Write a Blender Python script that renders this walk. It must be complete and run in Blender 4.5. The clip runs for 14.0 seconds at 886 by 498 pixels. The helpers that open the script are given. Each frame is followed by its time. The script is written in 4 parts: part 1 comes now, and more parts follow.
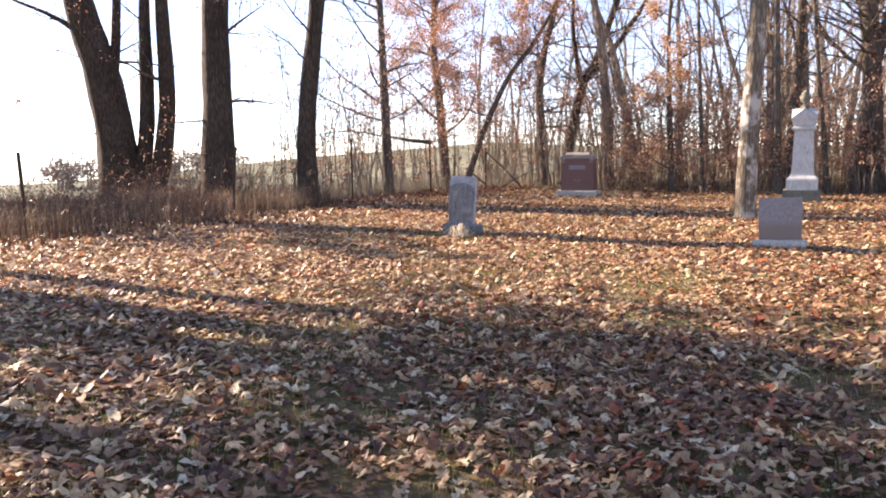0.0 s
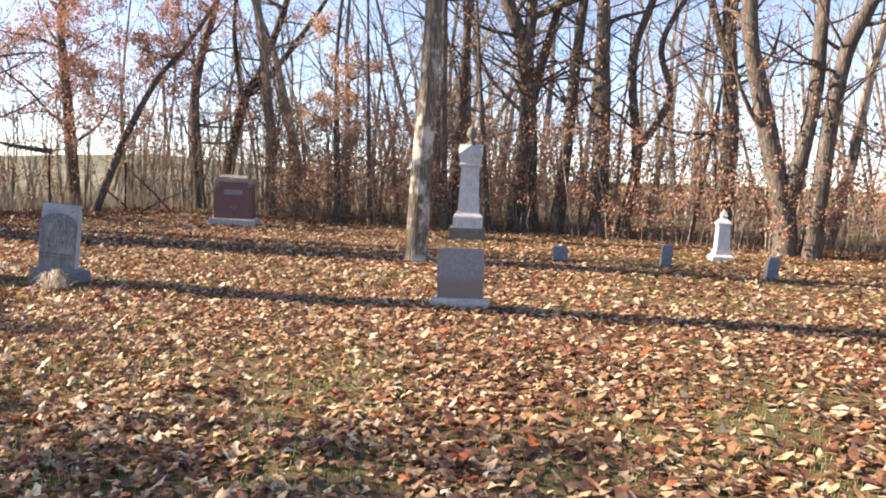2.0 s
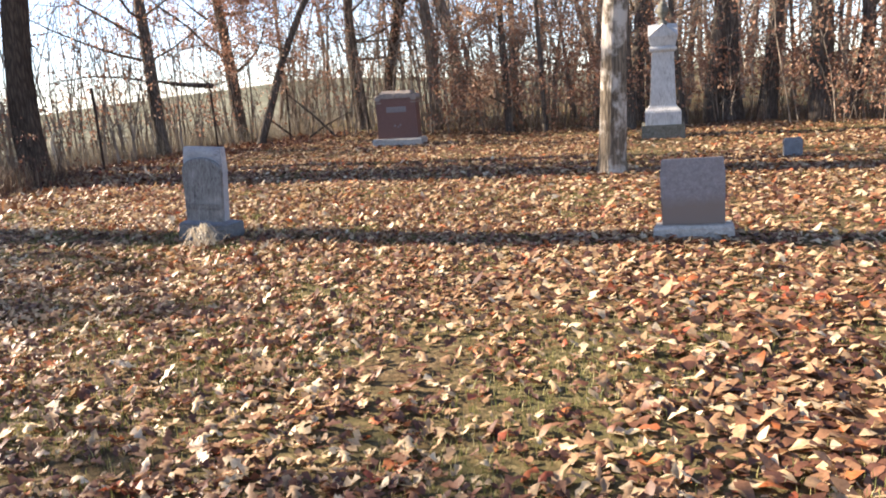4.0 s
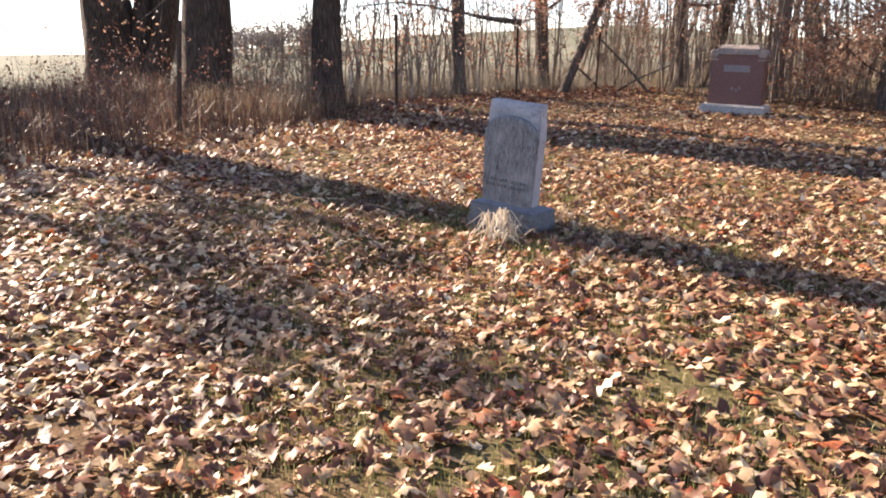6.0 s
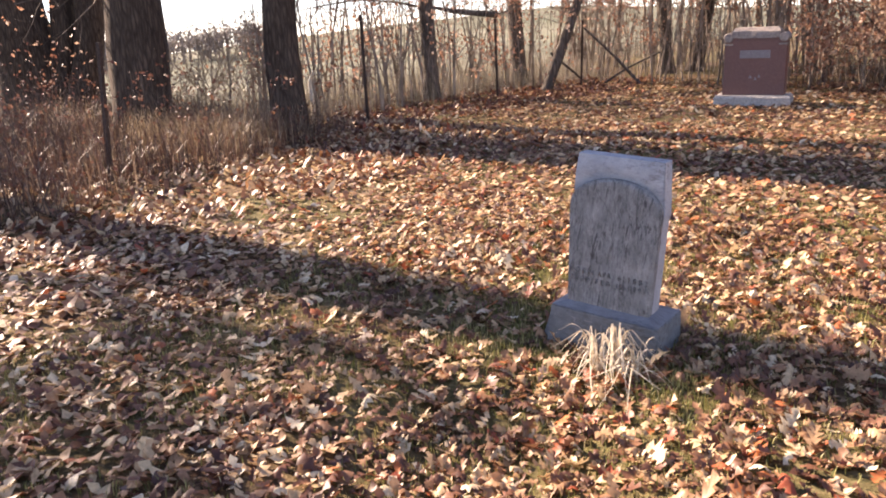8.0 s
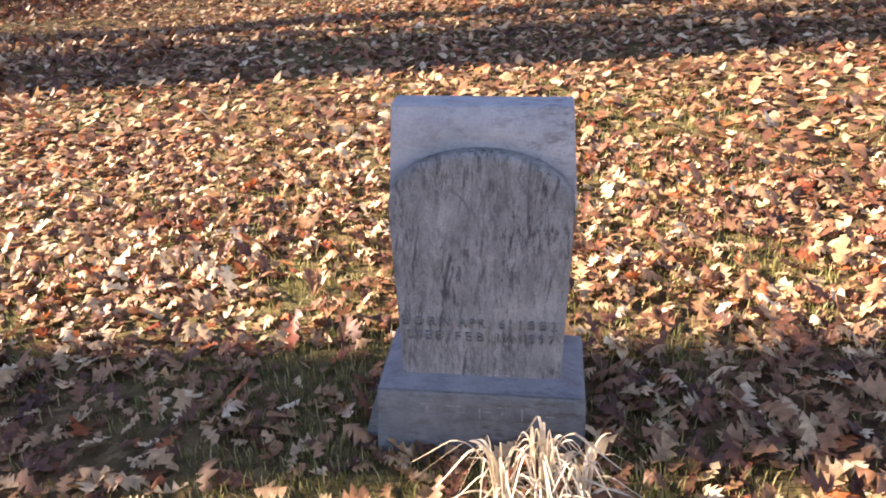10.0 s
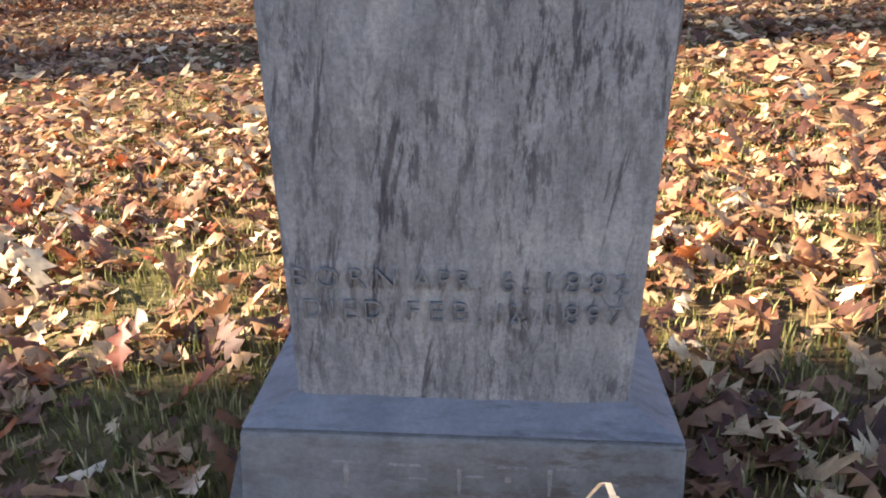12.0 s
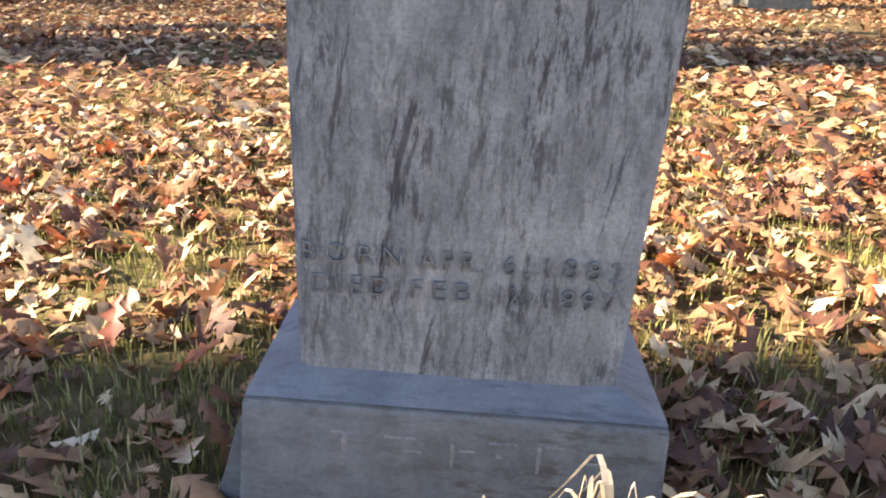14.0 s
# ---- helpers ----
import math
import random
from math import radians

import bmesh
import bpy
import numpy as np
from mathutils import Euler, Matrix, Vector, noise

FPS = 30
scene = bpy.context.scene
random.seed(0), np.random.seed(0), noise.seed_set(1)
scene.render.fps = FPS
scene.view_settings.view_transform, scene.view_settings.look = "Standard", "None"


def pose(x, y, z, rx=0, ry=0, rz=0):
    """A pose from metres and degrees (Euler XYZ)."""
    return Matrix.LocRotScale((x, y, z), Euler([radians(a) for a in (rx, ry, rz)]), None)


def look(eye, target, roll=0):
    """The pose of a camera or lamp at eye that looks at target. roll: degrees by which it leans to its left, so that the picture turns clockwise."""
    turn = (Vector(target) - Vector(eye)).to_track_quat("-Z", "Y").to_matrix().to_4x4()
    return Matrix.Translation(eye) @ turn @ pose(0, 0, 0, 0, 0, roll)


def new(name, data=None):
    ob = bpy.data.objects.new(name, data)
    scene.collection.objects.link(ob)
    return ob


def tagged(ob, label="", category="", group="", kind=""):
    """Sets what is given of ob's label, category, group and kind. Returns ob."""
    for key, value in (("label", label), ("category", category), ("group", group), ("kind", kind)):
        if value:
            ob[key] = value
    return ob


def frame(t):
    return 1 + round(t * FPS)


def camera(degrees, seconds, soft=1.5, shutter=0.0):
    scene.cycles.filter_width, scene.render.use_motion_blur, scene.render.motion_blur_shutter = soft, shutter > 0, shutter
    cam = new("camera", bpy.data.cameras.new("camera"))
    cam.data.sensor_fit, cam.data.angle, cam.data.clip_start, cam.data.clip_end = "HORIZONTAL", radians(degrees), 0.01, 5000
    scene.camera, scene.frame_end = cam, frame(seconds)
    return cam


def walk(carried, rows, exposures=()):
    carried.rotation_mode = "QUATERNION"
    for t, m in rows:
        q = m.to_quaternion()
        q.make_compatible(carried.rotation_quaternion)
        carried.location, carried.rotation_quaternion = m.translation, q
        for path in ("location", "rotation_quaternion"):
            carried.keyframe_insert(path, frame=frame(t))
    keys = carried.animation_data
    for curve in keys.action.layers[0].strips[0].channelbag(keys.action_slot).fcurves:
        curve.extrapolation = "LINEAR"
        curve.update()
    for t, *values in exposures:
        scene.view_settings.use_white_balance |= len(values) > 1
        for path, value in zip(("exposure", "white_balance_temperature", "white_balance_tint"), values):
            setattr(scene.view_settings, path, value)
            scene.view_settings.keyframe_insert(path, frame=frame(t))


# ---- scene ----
cam = camera(59.2, 14.0, soft=1.9)
PATH = [
    (0, (8.516, -10.376, 1.498), (7.223, -8.872, 1.245), -1.1),
    (0.5, (8.177, -9.777, 1.474), (7.008, -8.172, 1.236), 2.5),
    (1, (7.818, -8.748, 1.429), (6.853, -7.013, 1.183), 0.9),
    (1.5, (7.677, -8.120, 1.535), (6.893, -6.289, 1.358), 2.3),
    (2, (7.404, -7.933, 1.631), (6.839, -6.024, 1.437), 2.5),
    (2.5, (6.994, -7.675, 1.603), (6.146, -5.881, 1.349), -2.4),
    (2.7, (6.929, -7.530, 1.587), (5.987, -5.787, 1.318), -4.9),
    (4.8, (5.746, -5.493, 1.674), (4.729, -3.840, 1.190), -0.5),
    (5, (5.546, -5.406, 1.703), (4.465, -3.789, 1.239), 0.1),
    (5.5, (4.824, -4.767, 1.576), (3.509, -3.328, 1.129), -0.6),
    (6, (4.278, -4.377, 1.559), (2.825, -3.114, 1.018), 0.6),
    (6.5, (3.667, -4.256, 1.710), (2.232, -2.978, 1.156), -1.6),
    (7, (3.125, -3.795, 1.668), (1.607, -2.599, 1.155), -6.7),
    (7.5, (2.659, -3.538, 1.685), (1.193, -2.286, 1.153), -2.8),
    (8, (2.164, -3.309, 1.744), (0.791, -1.970, 1.175), -2.8),
    (8.5, (1.711, -2.803, 1.700), (0.377, -1.414, 1.163), -4.8),
    (9, (1.262, -2.567, 1.698), (0.222, -0.938, 1.181), -4.2),
    (9.2, (1.071, -2.475, 1.695), (0.176, -0.795, 1.083), -5.1),
    (11.3, (0.198, -0.907, 1.153), (-0.198, 0.778, 0.152), -3.8),
    (11.5, (0.197, -0.900, 1.048), (-0.200, 0.836, 0.138), -3.7),
    (12, (0.202, -0.920, 0.837), (-0.225, 0.881, 0.080), -3.3),
    (12.5, (0.186, -0.964, 0.785), (-0.220, 0.870, 0.097), -1.2),
    (13, (0.159, -0.993, 0.768), (-0.234, 0.846, 0.087), -0.4),
    (13.5, (0.164, -0.998, 0.763), (-0.235, 0.836, 0.074), -0.2),
    (14, (0.170, -0.989, 0.818), (-0.189, 0.838, 0.089), 0.4),
]
walk(cam, [(t, look(eye, target, roll)) for t, eye, target, roll in PATH],
     exposures=((0.0, 2.02, 6700, 23), (1.5, 1.86, 6600, 19), (2.5, 1.76, 6500, 17), (4.8, 1.86, 6500, 16), (7.0, 1.92, 6850, 27), (9.2, 2.26, 7000, 27), (11.5, 2.32, 7000, 19), (14.0, 2.54, 7100, 16)))

# ---- world, sun ----
SUN_AZ, SUN_EL = radians(190.2), radians(27)      # the way towards the sun, from +x anticlockwise
sun_dir = Vector((math.cos(SUN_AZ) * math.cos(SUN_EL), math.sin(SUN_AZ) * math.cos(SUN_EL), math.sin(SUN_EL)))
world = bpy.data.worlds.new("sky")
scene.world = world
world.use_nodes = True
wn = world.node_tree.nodes
sky = wn.new("ShaderNodeTexSky")
sky.sky_type, sky.sun_disc = "NISHITA", False
sky.sun_elevation, sky.sun_rotation = SUN_EL, math.pi / 2 - SUN_AZ
sky.air_density, sky.dust_density, sky.ozone_density = 0.62, 0.05, 1.6
wn["Background"].inputs["Strength"].default_value = 0.097
haze = wn.new("ShaderNodeHueSaturation")
haze.inputs["Saturation"].default_value = 0.86
world.node_tree.links.new(sky.outputs["Color"], haze.inputs["Color"])
world.node_tree.links.new(haze.outputs["Color"], wn["Background"].inputs["Color"])
sun_data = bpy.data.lights.new("sun", "SUN")
sun_data.energy, sun_data.angle, sun_data.color = 5.0, radians(0.6), (1.0, 0.86, 0.66)
sun = new("sun", sun_data)
sun.matrix_world = look((0, 0, 0), tuple(-sun_dir))


# ---- materials ----
def material(name, rough=0.8, spec=0.3, metallic=0.0):
    m = bpy.data.materials.new(name)
    m.use_nodes = True
    b = m.node_tree.nodes["Principled BSDF"]
    b.inputs["Roughness"].default_value = rough
    b.inputs["Specular IOR Level"].default_value = spec
    b.inputs["Metallic"].default_value = metallic
    return m, m.node_tree.nodes, m.node_tree.links, b


def ramp(nodes, stops, mode="LINEAR"):
    r = nodes.new("ShaderNodeValToRGB")
    r.color_ramp.interpolation = mode
    while len(r.color_ramp.elements) < len(stops):
        r.color_ramp.elements.new(0.5)
    for e, (p, c) in zip(r.color_ramp.elements, stops):
        e.position, e.color = p, (*c, 1)
    return r


def coords(nodes, links, scale=(1, 1, 1), kind="Object"):
    c, mp = nodes.new("ShaderNodeTexCoord"), nodes.new("ShaderNodeMapping")
    mp.inputs["Scale"].default_value = scale
    links.new(c.outputs[kind], mp.inputs["Vector"])
    return mp.outputs["Vector"]


def noise_tex(nodes, links, vec, scale, detail=6.0, rough=0.6):
    n = nodes.new("ShaderNodeTexNoise")
    n.inputs["Scale"].default_value, n.inputs["Detail"].default_value, n.inputs["Roughness"].default_value = scale, detail, rough
    links.new(vec, n.inputs["Vector"])
    return n.outputs["Fac"]


def mix(nodes, links, fac, a, b, how="MIX"):
    m = nodes.new("ShaderNodeMix")
    m.data_type, m.blend_type = "RGBA", how
    for sock, v in ((m.inputs[0], fac), (m.inputs[6], a), (m.inputs[7], b)):
        if isinstance(v, (int, float)):
            sock.default_value = v
        elif isinstance(v, tuple):
            sock.default_value = (*v, 1)
        else:
            links.new(v, sock)
    return m.outputs[2]


def bump(nodes, links, b, height, strength, dist):
    n = nodes.new("ShaderNodeBump")
    n.inputs["Strength"].default_value, n.inputs["Distance"].default_value = strength, dist
    links.new(height, n.inputs["Height"])
    links.new(n.outputs["Normal"], b.inputs["Normal"])


def leaf_material(name, stops, per_object=False, gloss=0.4, through_light=0.25, drift=0.0):
    m, n, l, b = material(name, 0.5, gloss)
    src = n.new("ShaderNodeObjectInfo").outputs["Random"] if per_object else n.new("ShaderNodeNewGeometry").outputs["Random Per Island"]
    r = ramp(n, stops)
    if drift:
        place, total = n.new("ShaderNodeMath"), n.new("ShaderNodeMath")
        place.operation, place.inputs[1].default_value, place.inputs[2].default_value = "MULTIPLY_ADD", drift, -0.5 * drift
        l.new(noise_tex(n, l, coords(n, l), 0.55, 3.0), place.inputs[0])
        total.use_clamp = True
        l.new(src, total.inputs[0])
        l.new(place.outputs[0], total.inputs[1])
        src = total.outputs[0]
    l.new(src, r.inputs["Fac"])
    fine = noise_tex(n, l, coords(n, l), 40.0, 3.0)
    shade = ramp(n, [(0.3, (0.68, 0.66, 0.64)), (0.7, (1.22, 1.2, 1.18))])
    l.new(fine, shade.inputs["Fac"])
    col = mix(n, l, 1.0, r.outputs["Color"], shade.outputs["Color"], "MULTIPLY")
    l.new(col, b.inputs["Base Color"])
    t, ms = n.new("ShaderNodeBsdfTranslucent"), n.new("ShaderNodeMixShader")
    l.new(col, t.inputs["Color"])
    ms.inputs[0].default_value = through_light
    l.new(b.outputs[0], ms.inputs[1])
    l.new(t.outputs[0], ms.inputs[2])
    l.new(ms.outputs[0], n["Material Output"].inputs["Surface"])
    return m


LITTER = [(0.0, (0.085, 0.038, 0.027)), (0.25, (0.20, 0.088, 0.05)), (0.48, (0.345, 0.192, 0.10)), (0.68, (0.50, 0.335, 0.185)),
          (0.84, (0.66, 0.505, 0.30)), (0.92, (0.79, 0.67, 0.45)), (0.94, (0.82, 0.72, 0.53)), (0.958, (0.50, 0.17, 0.052)), (1.0, (0.36, 0.095, 0.045))]
m_litter = leaf_material("dead_oak_leaf", LITTER, gloss=0.5, drift=0.36)
m_leaf_one = leaf_material("dead_oak_leaf_single", [(0.0, (0.10, 0.045, 0.03)), (0.35, (0.22, 0.10, 0.055)), (0.7, (0.36, 0.19, 0.10)), (0.90, (0.48, 0.30, 0.17)), (0.95, (0.66, 0.50, 0.32)), (0.96, (0.42, 0.13, 0.045)), (1.0, (0.34, 0.09, 0.045))], True)
m_rust = leaf_material("rust_leaf", [(0.0, (0.24, 0.115, 0.075)), (0.4, (0.41, 0.215, 0.135)), (0.8, (0.50, 0.315, 0.215)), (1.0, (0.60, 0.44, 0.325))], through_light=0.36)
m_tan_leaf = leaf_material("tan_leaf", [(0.0, (0.32, 0.19, 0.12)), (0.5, (0.52, 0.34, 0.22)), (1.0, (0.66, 0.50, 0.36))], through_light=0.42)
m_bramble = leaf_material("dark_bramble_leaf", [(0.0, (0.07, 0.03, 0.024)), (0.5, (0.17, 0.075, 0.05)), (0.9, (0.30, 0.15, 0.09)), (1.0, (0.5, 0.36, 0.24))])
m_straw = leaf_material("straw", [(0.0, (0.20, 0.14, 0.08)), (0.5, (0.38, 0.29, 0.17)), (1.0, (0.58, 0.48, 0.32))])
m_weed = leaf_material("dry_weed", [(0.0, (0.05, 0.028, 0.022)), (0.5, (0.105, 0.062, 0.047)), (0.85, (0.19, 0.118, 0.083)), (1.0, (0.42, 0.33, 0.23))])
m_far = leaf_material("far_bare_twigs", [(0.0, (0.13, 0.115, 0.105)), (1.0, (0.25, 0.225, 0.205))])
m_field = leaf_material("field_straw", [(0.0, (0.14, 0.13, 0.10)), (0.5, (0.25, 0.23, 0.18)), (1.0, (0.38, 0.35, 0.28))])
m_pale = leaf_material("bleached_straw", [(0.0, (0.60, 0.52, 0.37)), (1.0, (0.86, 0.80, 0.66))])
m_grass = leaf_material("grass", [(0.0, (0.105, 0.12, 0.042)), (0.4, (0.19, 0.21, 0.06)), (0.75, (0.36, 0.335, 0.13)), (1.0, (0.50, 0.43, 0.24))])


def ground_material():
    m, n, l, b = material("leafy_ground", 0.95, 0.15)
    v = coords(n, l)
    big, fine = noise_tex(n, l, v, 0.5, 5), noise_tex(n, l, v, 22.0, 6, 0.7)
    soil = ramp(n, [(0.25, (0.05, 0.03, 0.02)), (0.5, (0.12, 0.07, 0.04)), (0.75, (0.23, 0.145, 0.085))])
    turf = ramp(n, [(0.25, (0.05, 0.055, 0.022)), (0.6, (0.14, 0.135, 0.055)), (0.8, (0.28, 0.23, 0.11))])
    l.new(fine, soil.inputs["Fac"])
    l.new(fine, turf.inputs["Fac"])
    where = ramp(n, [(0.36, (0, 0, 0)), (0.56, (1, 1, 1))])
    l.new(big, where.inputs["Fac"])
    # crumbled leaves trodden into the soil
    cell = n.new("ShaderNodeTexVoronoi")
    cell.inputs["Scale"].default_value, cell.inputs["Randomness"].default_value = 34.0, 1.0
    l.new(v, cell.inputs["Vector"])
    one = n.new("ShaderNodeSeparateColor")
    l.new(cell.outputs["Color"], one.inputs["Color"])
    crumbs = ramp(n, [(0.0, (0.05, 0.03, 0.022)), (0.4, (0.12, 0.066, 0.038)), (0.75, (0.22, 0.135, 0.075)), (1.0, (0.36, 0.26, 0.15))])
    l.new(one.outputs["Red"], crumbs.inputs["Fac"])
    soil_mix = mix(n, l, 0.62, soil.outputs["Color"], crumbs.outputs["Color"])
    near = mix(n, l, where.outputs["Color"], soil_mix, mix(n, l, 0.3, turf.outputs["Color"], crumbs.outputs["Color"]))
    # open field beyond the fence
    sep = n.new("ShaderNodeSeparateXYZ")
    l.new(n.new("ShaderNodeTexCoord").outputs["Object"], sep.inputs[0])
    edge = n.new("ShaderNodeMapRange")
    edge.inputs["From Min"].default_value, edge.inputs["From Max"].default_value = -14.0, -19.0
    l.new(sep.outputs["X"], edge.inputs["Value"])
    field = ramp(n, [(0.3, (0.10, 0.11, 0.07)), (0.55, (0.17, 0.17, 0.115)), (0.75, (0.25, 0.23, 0.17))])
    l.new(noise_tex(n, l, coords(n, l, (0.25, 1, 1)), 0.12, 8, 0.65), field.inputs["Fac"])
    l.new(mix(n, l, edge.outputs["Result"], near, field.outputs["Color"]), b.inputs["Base Color"])
    bump(n, l, b, fine, 0.7, 0.03)
    return m


def bark_material(name, dark, light, patches=None, scale=1.0):
    m, n, l, b = material(name, 0.92, 0.2)
    v = coords(n, l, (1, 1, 0.16))
    f = noise_tex(n, l, v, 26 * scale, 8, 0.7)
    w = n.new("ShaderNodeTexVoronoi")
    w.feature, w.inputs["Scale"].default_value = "DISTANCE_TO_EDGE", 17 * scale
    l.new(v, w.inputs["Vector"])
    furrow = ramp(n, [(0.0, (0.5, 0.5, 0.5)), (0.26, (1, 1, 1))])
    l.new(w.outputs["Distance"], furrow.inputs["Fac"])
    r = ramp(n, [(0.25, dark), (0.72, light)])
    l.new(f, r.inputs["Fac"])
    col = mix(n, l, 1.0, r.outputs["Color"], furrow.outputs["Color"], "MULTIPLY")
    big = noise_tex(n, l, coords(n, l, (1, 1, 0.5)), 1.7, 4)
    tone = ramp(n, [(0.3, (0.7, 0.68, 0.64)), (0.7, (1.25, 1.25, 1.2))])
    l.new(big, tone.inputs["Fac"])
    col = mix(n, l, 1.0, col, tone.outputs["Color"], "MULTIPLY")
    if patches:
        pv = coords(n, l, (1, 1, 0.75))
        pr = ramp(n, [(0.49, (0, 0, 0)), (0.60, (1, 1, 1))])
        l.new(noise_tex(n, l, pv, 3.2, 6, 0.6), pr.inputs["Fac"])
        col = mix(n, l, pr.outputs["Color"], col, patches)
    l.new(col, b.inputs["Base Color"])
    bump(n, l, b, mix(n, l, 0.5, furrow.outputs["Color"], f), 0.9, 0.03)
    return m


def stone_material(name, dark, light, scale, rough, spec, streak=None, speckle=0.0, stretch=(1, 1, 1), relief=0.3):
    m, n, l, b = material(name, rough, spec)
    v = coords(n, l)
    col_r = ramp(n, [(0.3, dark), (0.7, light)])
    l.new(noise_tex(n, l, v, scale, 8, 0.65), col_r.inputs["Fac"])
    col = col_r.outputs["Color"]
    fine = noise_tex(n, l, v, 120.0, 4, 0.7)
    if speckle:
        sp = ramp(n, [(0.35, (1 - speckle,) * 3), (0.65, (1 + speckle,) * 3)])
        l.new(fine, sp.inputs["Fac"])
        col = mix(n, l, 1.0, col, sp.outputs["Color"], "MULTIPLY")
    if streak:
        sv = coords(n, l, stretch)
        where = ramp(n, [(0.49, (0, 0, 0)), (0.62, (1, 1, 1))])
        l.new(noise_tex(n, l, sv, 42.0, 9, 0.72), where.inputs["Fac"])
        area = ramp(n, [(0.36, (0.25, 0.25, 0.25)), (0.60, (1, 1, 1))])
        l.new(noise_tex(n, l, coords(n, l, (1, 1, 0.5)), 5.0, 4, 0.6), area.inputs["Fac"])
        both = mix(n, l, 1.0, where.outputs["Color"], area.outputs["Color"], "MULTIPLY")
        col = mix(n, l, both, col, streak)
    l.new(col, b.inputs["Base Color"])
    bump(n, l, b, fine, relief, 0.004)
    return m


def streaked_marble():
    """Weathered blue-gray marble: fine dark vertical scratches in clouds, and long slanting veins."""
    m, n, l, b = material("streaked_gray_marble", 0.75, 0.3)
    v = coords(n, l)
    tone = ramp(n, [(0.3, (0.130, 0.137, 0.139)), (0.55, (0.245, 0.254, 0.252)), (0.75, (0.41, 0.413, 0.398))])
    l.new(noise_tex(n, l, coords(n, l, (1.6, 1, 0.7)), 8.0, 9, 0.7), tone.inputs["Fac"])
    col = tone.outputs["Color"]
    fine = noise_tex(n, l, v, 150.0, 4, 0.7)
    grain = ramp(n, [(0.35, (0.82, 0.82, 0.82)), (0.65, (1.16, 1.16, 1.16))])
    l.new(fine, grain.inputs["Fac"])
    col = mix(n, l, 1.0, col, grain.outputs["Color"], "MULTIPLY")
    cloud = ramp(n, [(0.40, (0.06, 0.06, 0.06)), (0.60, (1, 1, 1))])
    l.new(noise_tex(n, l, coords(n, l, (1.3, 1, 0.6)), 6.0, 5, 0.6), cloud.inputs["Fac"])
    for stretch, turn, scale, lo, hi, strength in (((1, 1, 0.24), 0, 62.0, 0.485, 0.565, 0.85), ((1, 1, 0.10), 9, 30.0, 0.57, 0.62, 0.75), ((1, 1, 0.09), -24, 19.0, 0.62, 0.66, 0.25)):
        c, mp = n.new("ShaderNodeTexCoord"), n.new("ShaderNodeMapping")
        mp.vector_type = "TEXTURE"
        mp.inputs["Rotation"].default_value = (0, radians(turn), 0)
        mp.inputs["Scale"].default_value = (1, 1, 1 / stretch[2])
        l.new(c.outputs["Object"], mp.inputs["Vector"])
        mark = ramp(n, [(lo, (0, 0, 0)), (hi, (strength,) * 3)])
        l.new(noise_tex(n, l, mp.outputs["Vector"], scale, 9, 0.74), mark.inputs["Fac"])
        both = mix(n, l, 1.0, mark.outputs["Color"], cloud.outputs["Color"], "MULTIPLY") if turn == 0 else mark.outputs["Color"]
        col = mix(n, l, both, col, (0.045, 0.043, 0.048))
    # wandering hairline cracks
    bend = n.new("ShaderNodeTexNoise")
    bend.inputs["Scale"].default_value, bend.inputs["Detail"].default_value = 9.0, 5.0
    l.new(v, bend.inputs["Vector"])
    way = mix(n, l, 0.05, coords(n, l, (1.0, 1.0, 0.2)), bend.outputs["Color"])
    crack = n.new("ShaderNodeTexVoronoi")
    crack.feature, crack.inputs["Scale"].default_value = "DISTANCE_TO_EDGE", 15.0
    l.new(way, crack.inputs["Vector"])
    line = ramp(n, [(0.0, (0.5, 0.5, 0.5)), (0.03, (0, 0, 0))])
    l.new(crack.outputs["Distance"], line.inputs["Fac"])
    some = ramp(n, [(0.46, (0, 0, 0)), (0.60, (1, 1, 1))])
    l.new(noise_tex(n, l, v, 7.0, 4, 0.6), some.inputs["Fac"])
    col = mix(n, l, mix(n, l, 1.0, line.outputs["Color"], some.outputs["Color"], "MULTIPLY"), col, (0.04, 0.038, 0.042))
    l.new(col, b.inputs["Base Color"])
    bump(n, l, b, fine, 0.5, 0.004)
    return m


def two_tone_granite():
    m = stone_material("stained_gray_granite", (0.17, 0.155, 0.16), (0.27, 0.25, 0.255), 30.0, 0.5, 0.4, None, 0.22)
    n, l = m.node_tree.nodes, m.node_tree.links
    b = n["Principled BSDF"]
    old = b.inputs["Base Color"].links[0].from_socket
    sep, wob, add = n.new("ShaderNodeSeparateXYZ"), n.new("ShaderNodeMath"), n.new("ShaderNodeMath")
    l.new(n.new("ShaderNodeTexCoord").outputs["Object"], sep.inputs[0])
    wob.operation, wob.inputs[1].default_value = "MULTIPLY", 0.12
    l.new(noise_tex(n, l, coords(n, l), 9.0, 5), wob.inputs[0])
    l.new(sep.outputs["Z"], add.inputs[0])
    l.new(wob.outputs[0], add.inputs[1])
    r = ramp(n, [(0.36, (1, 1, 1)), (0.48, (0, 0, 0))])
    l.new(add.outputs[0], r.inputs["Fac"])
    l.new(mix(n, l, r.outputs["Color"], old, (0.195, 0.15, 0.125)), b.inputs["Base Color"])
    return m


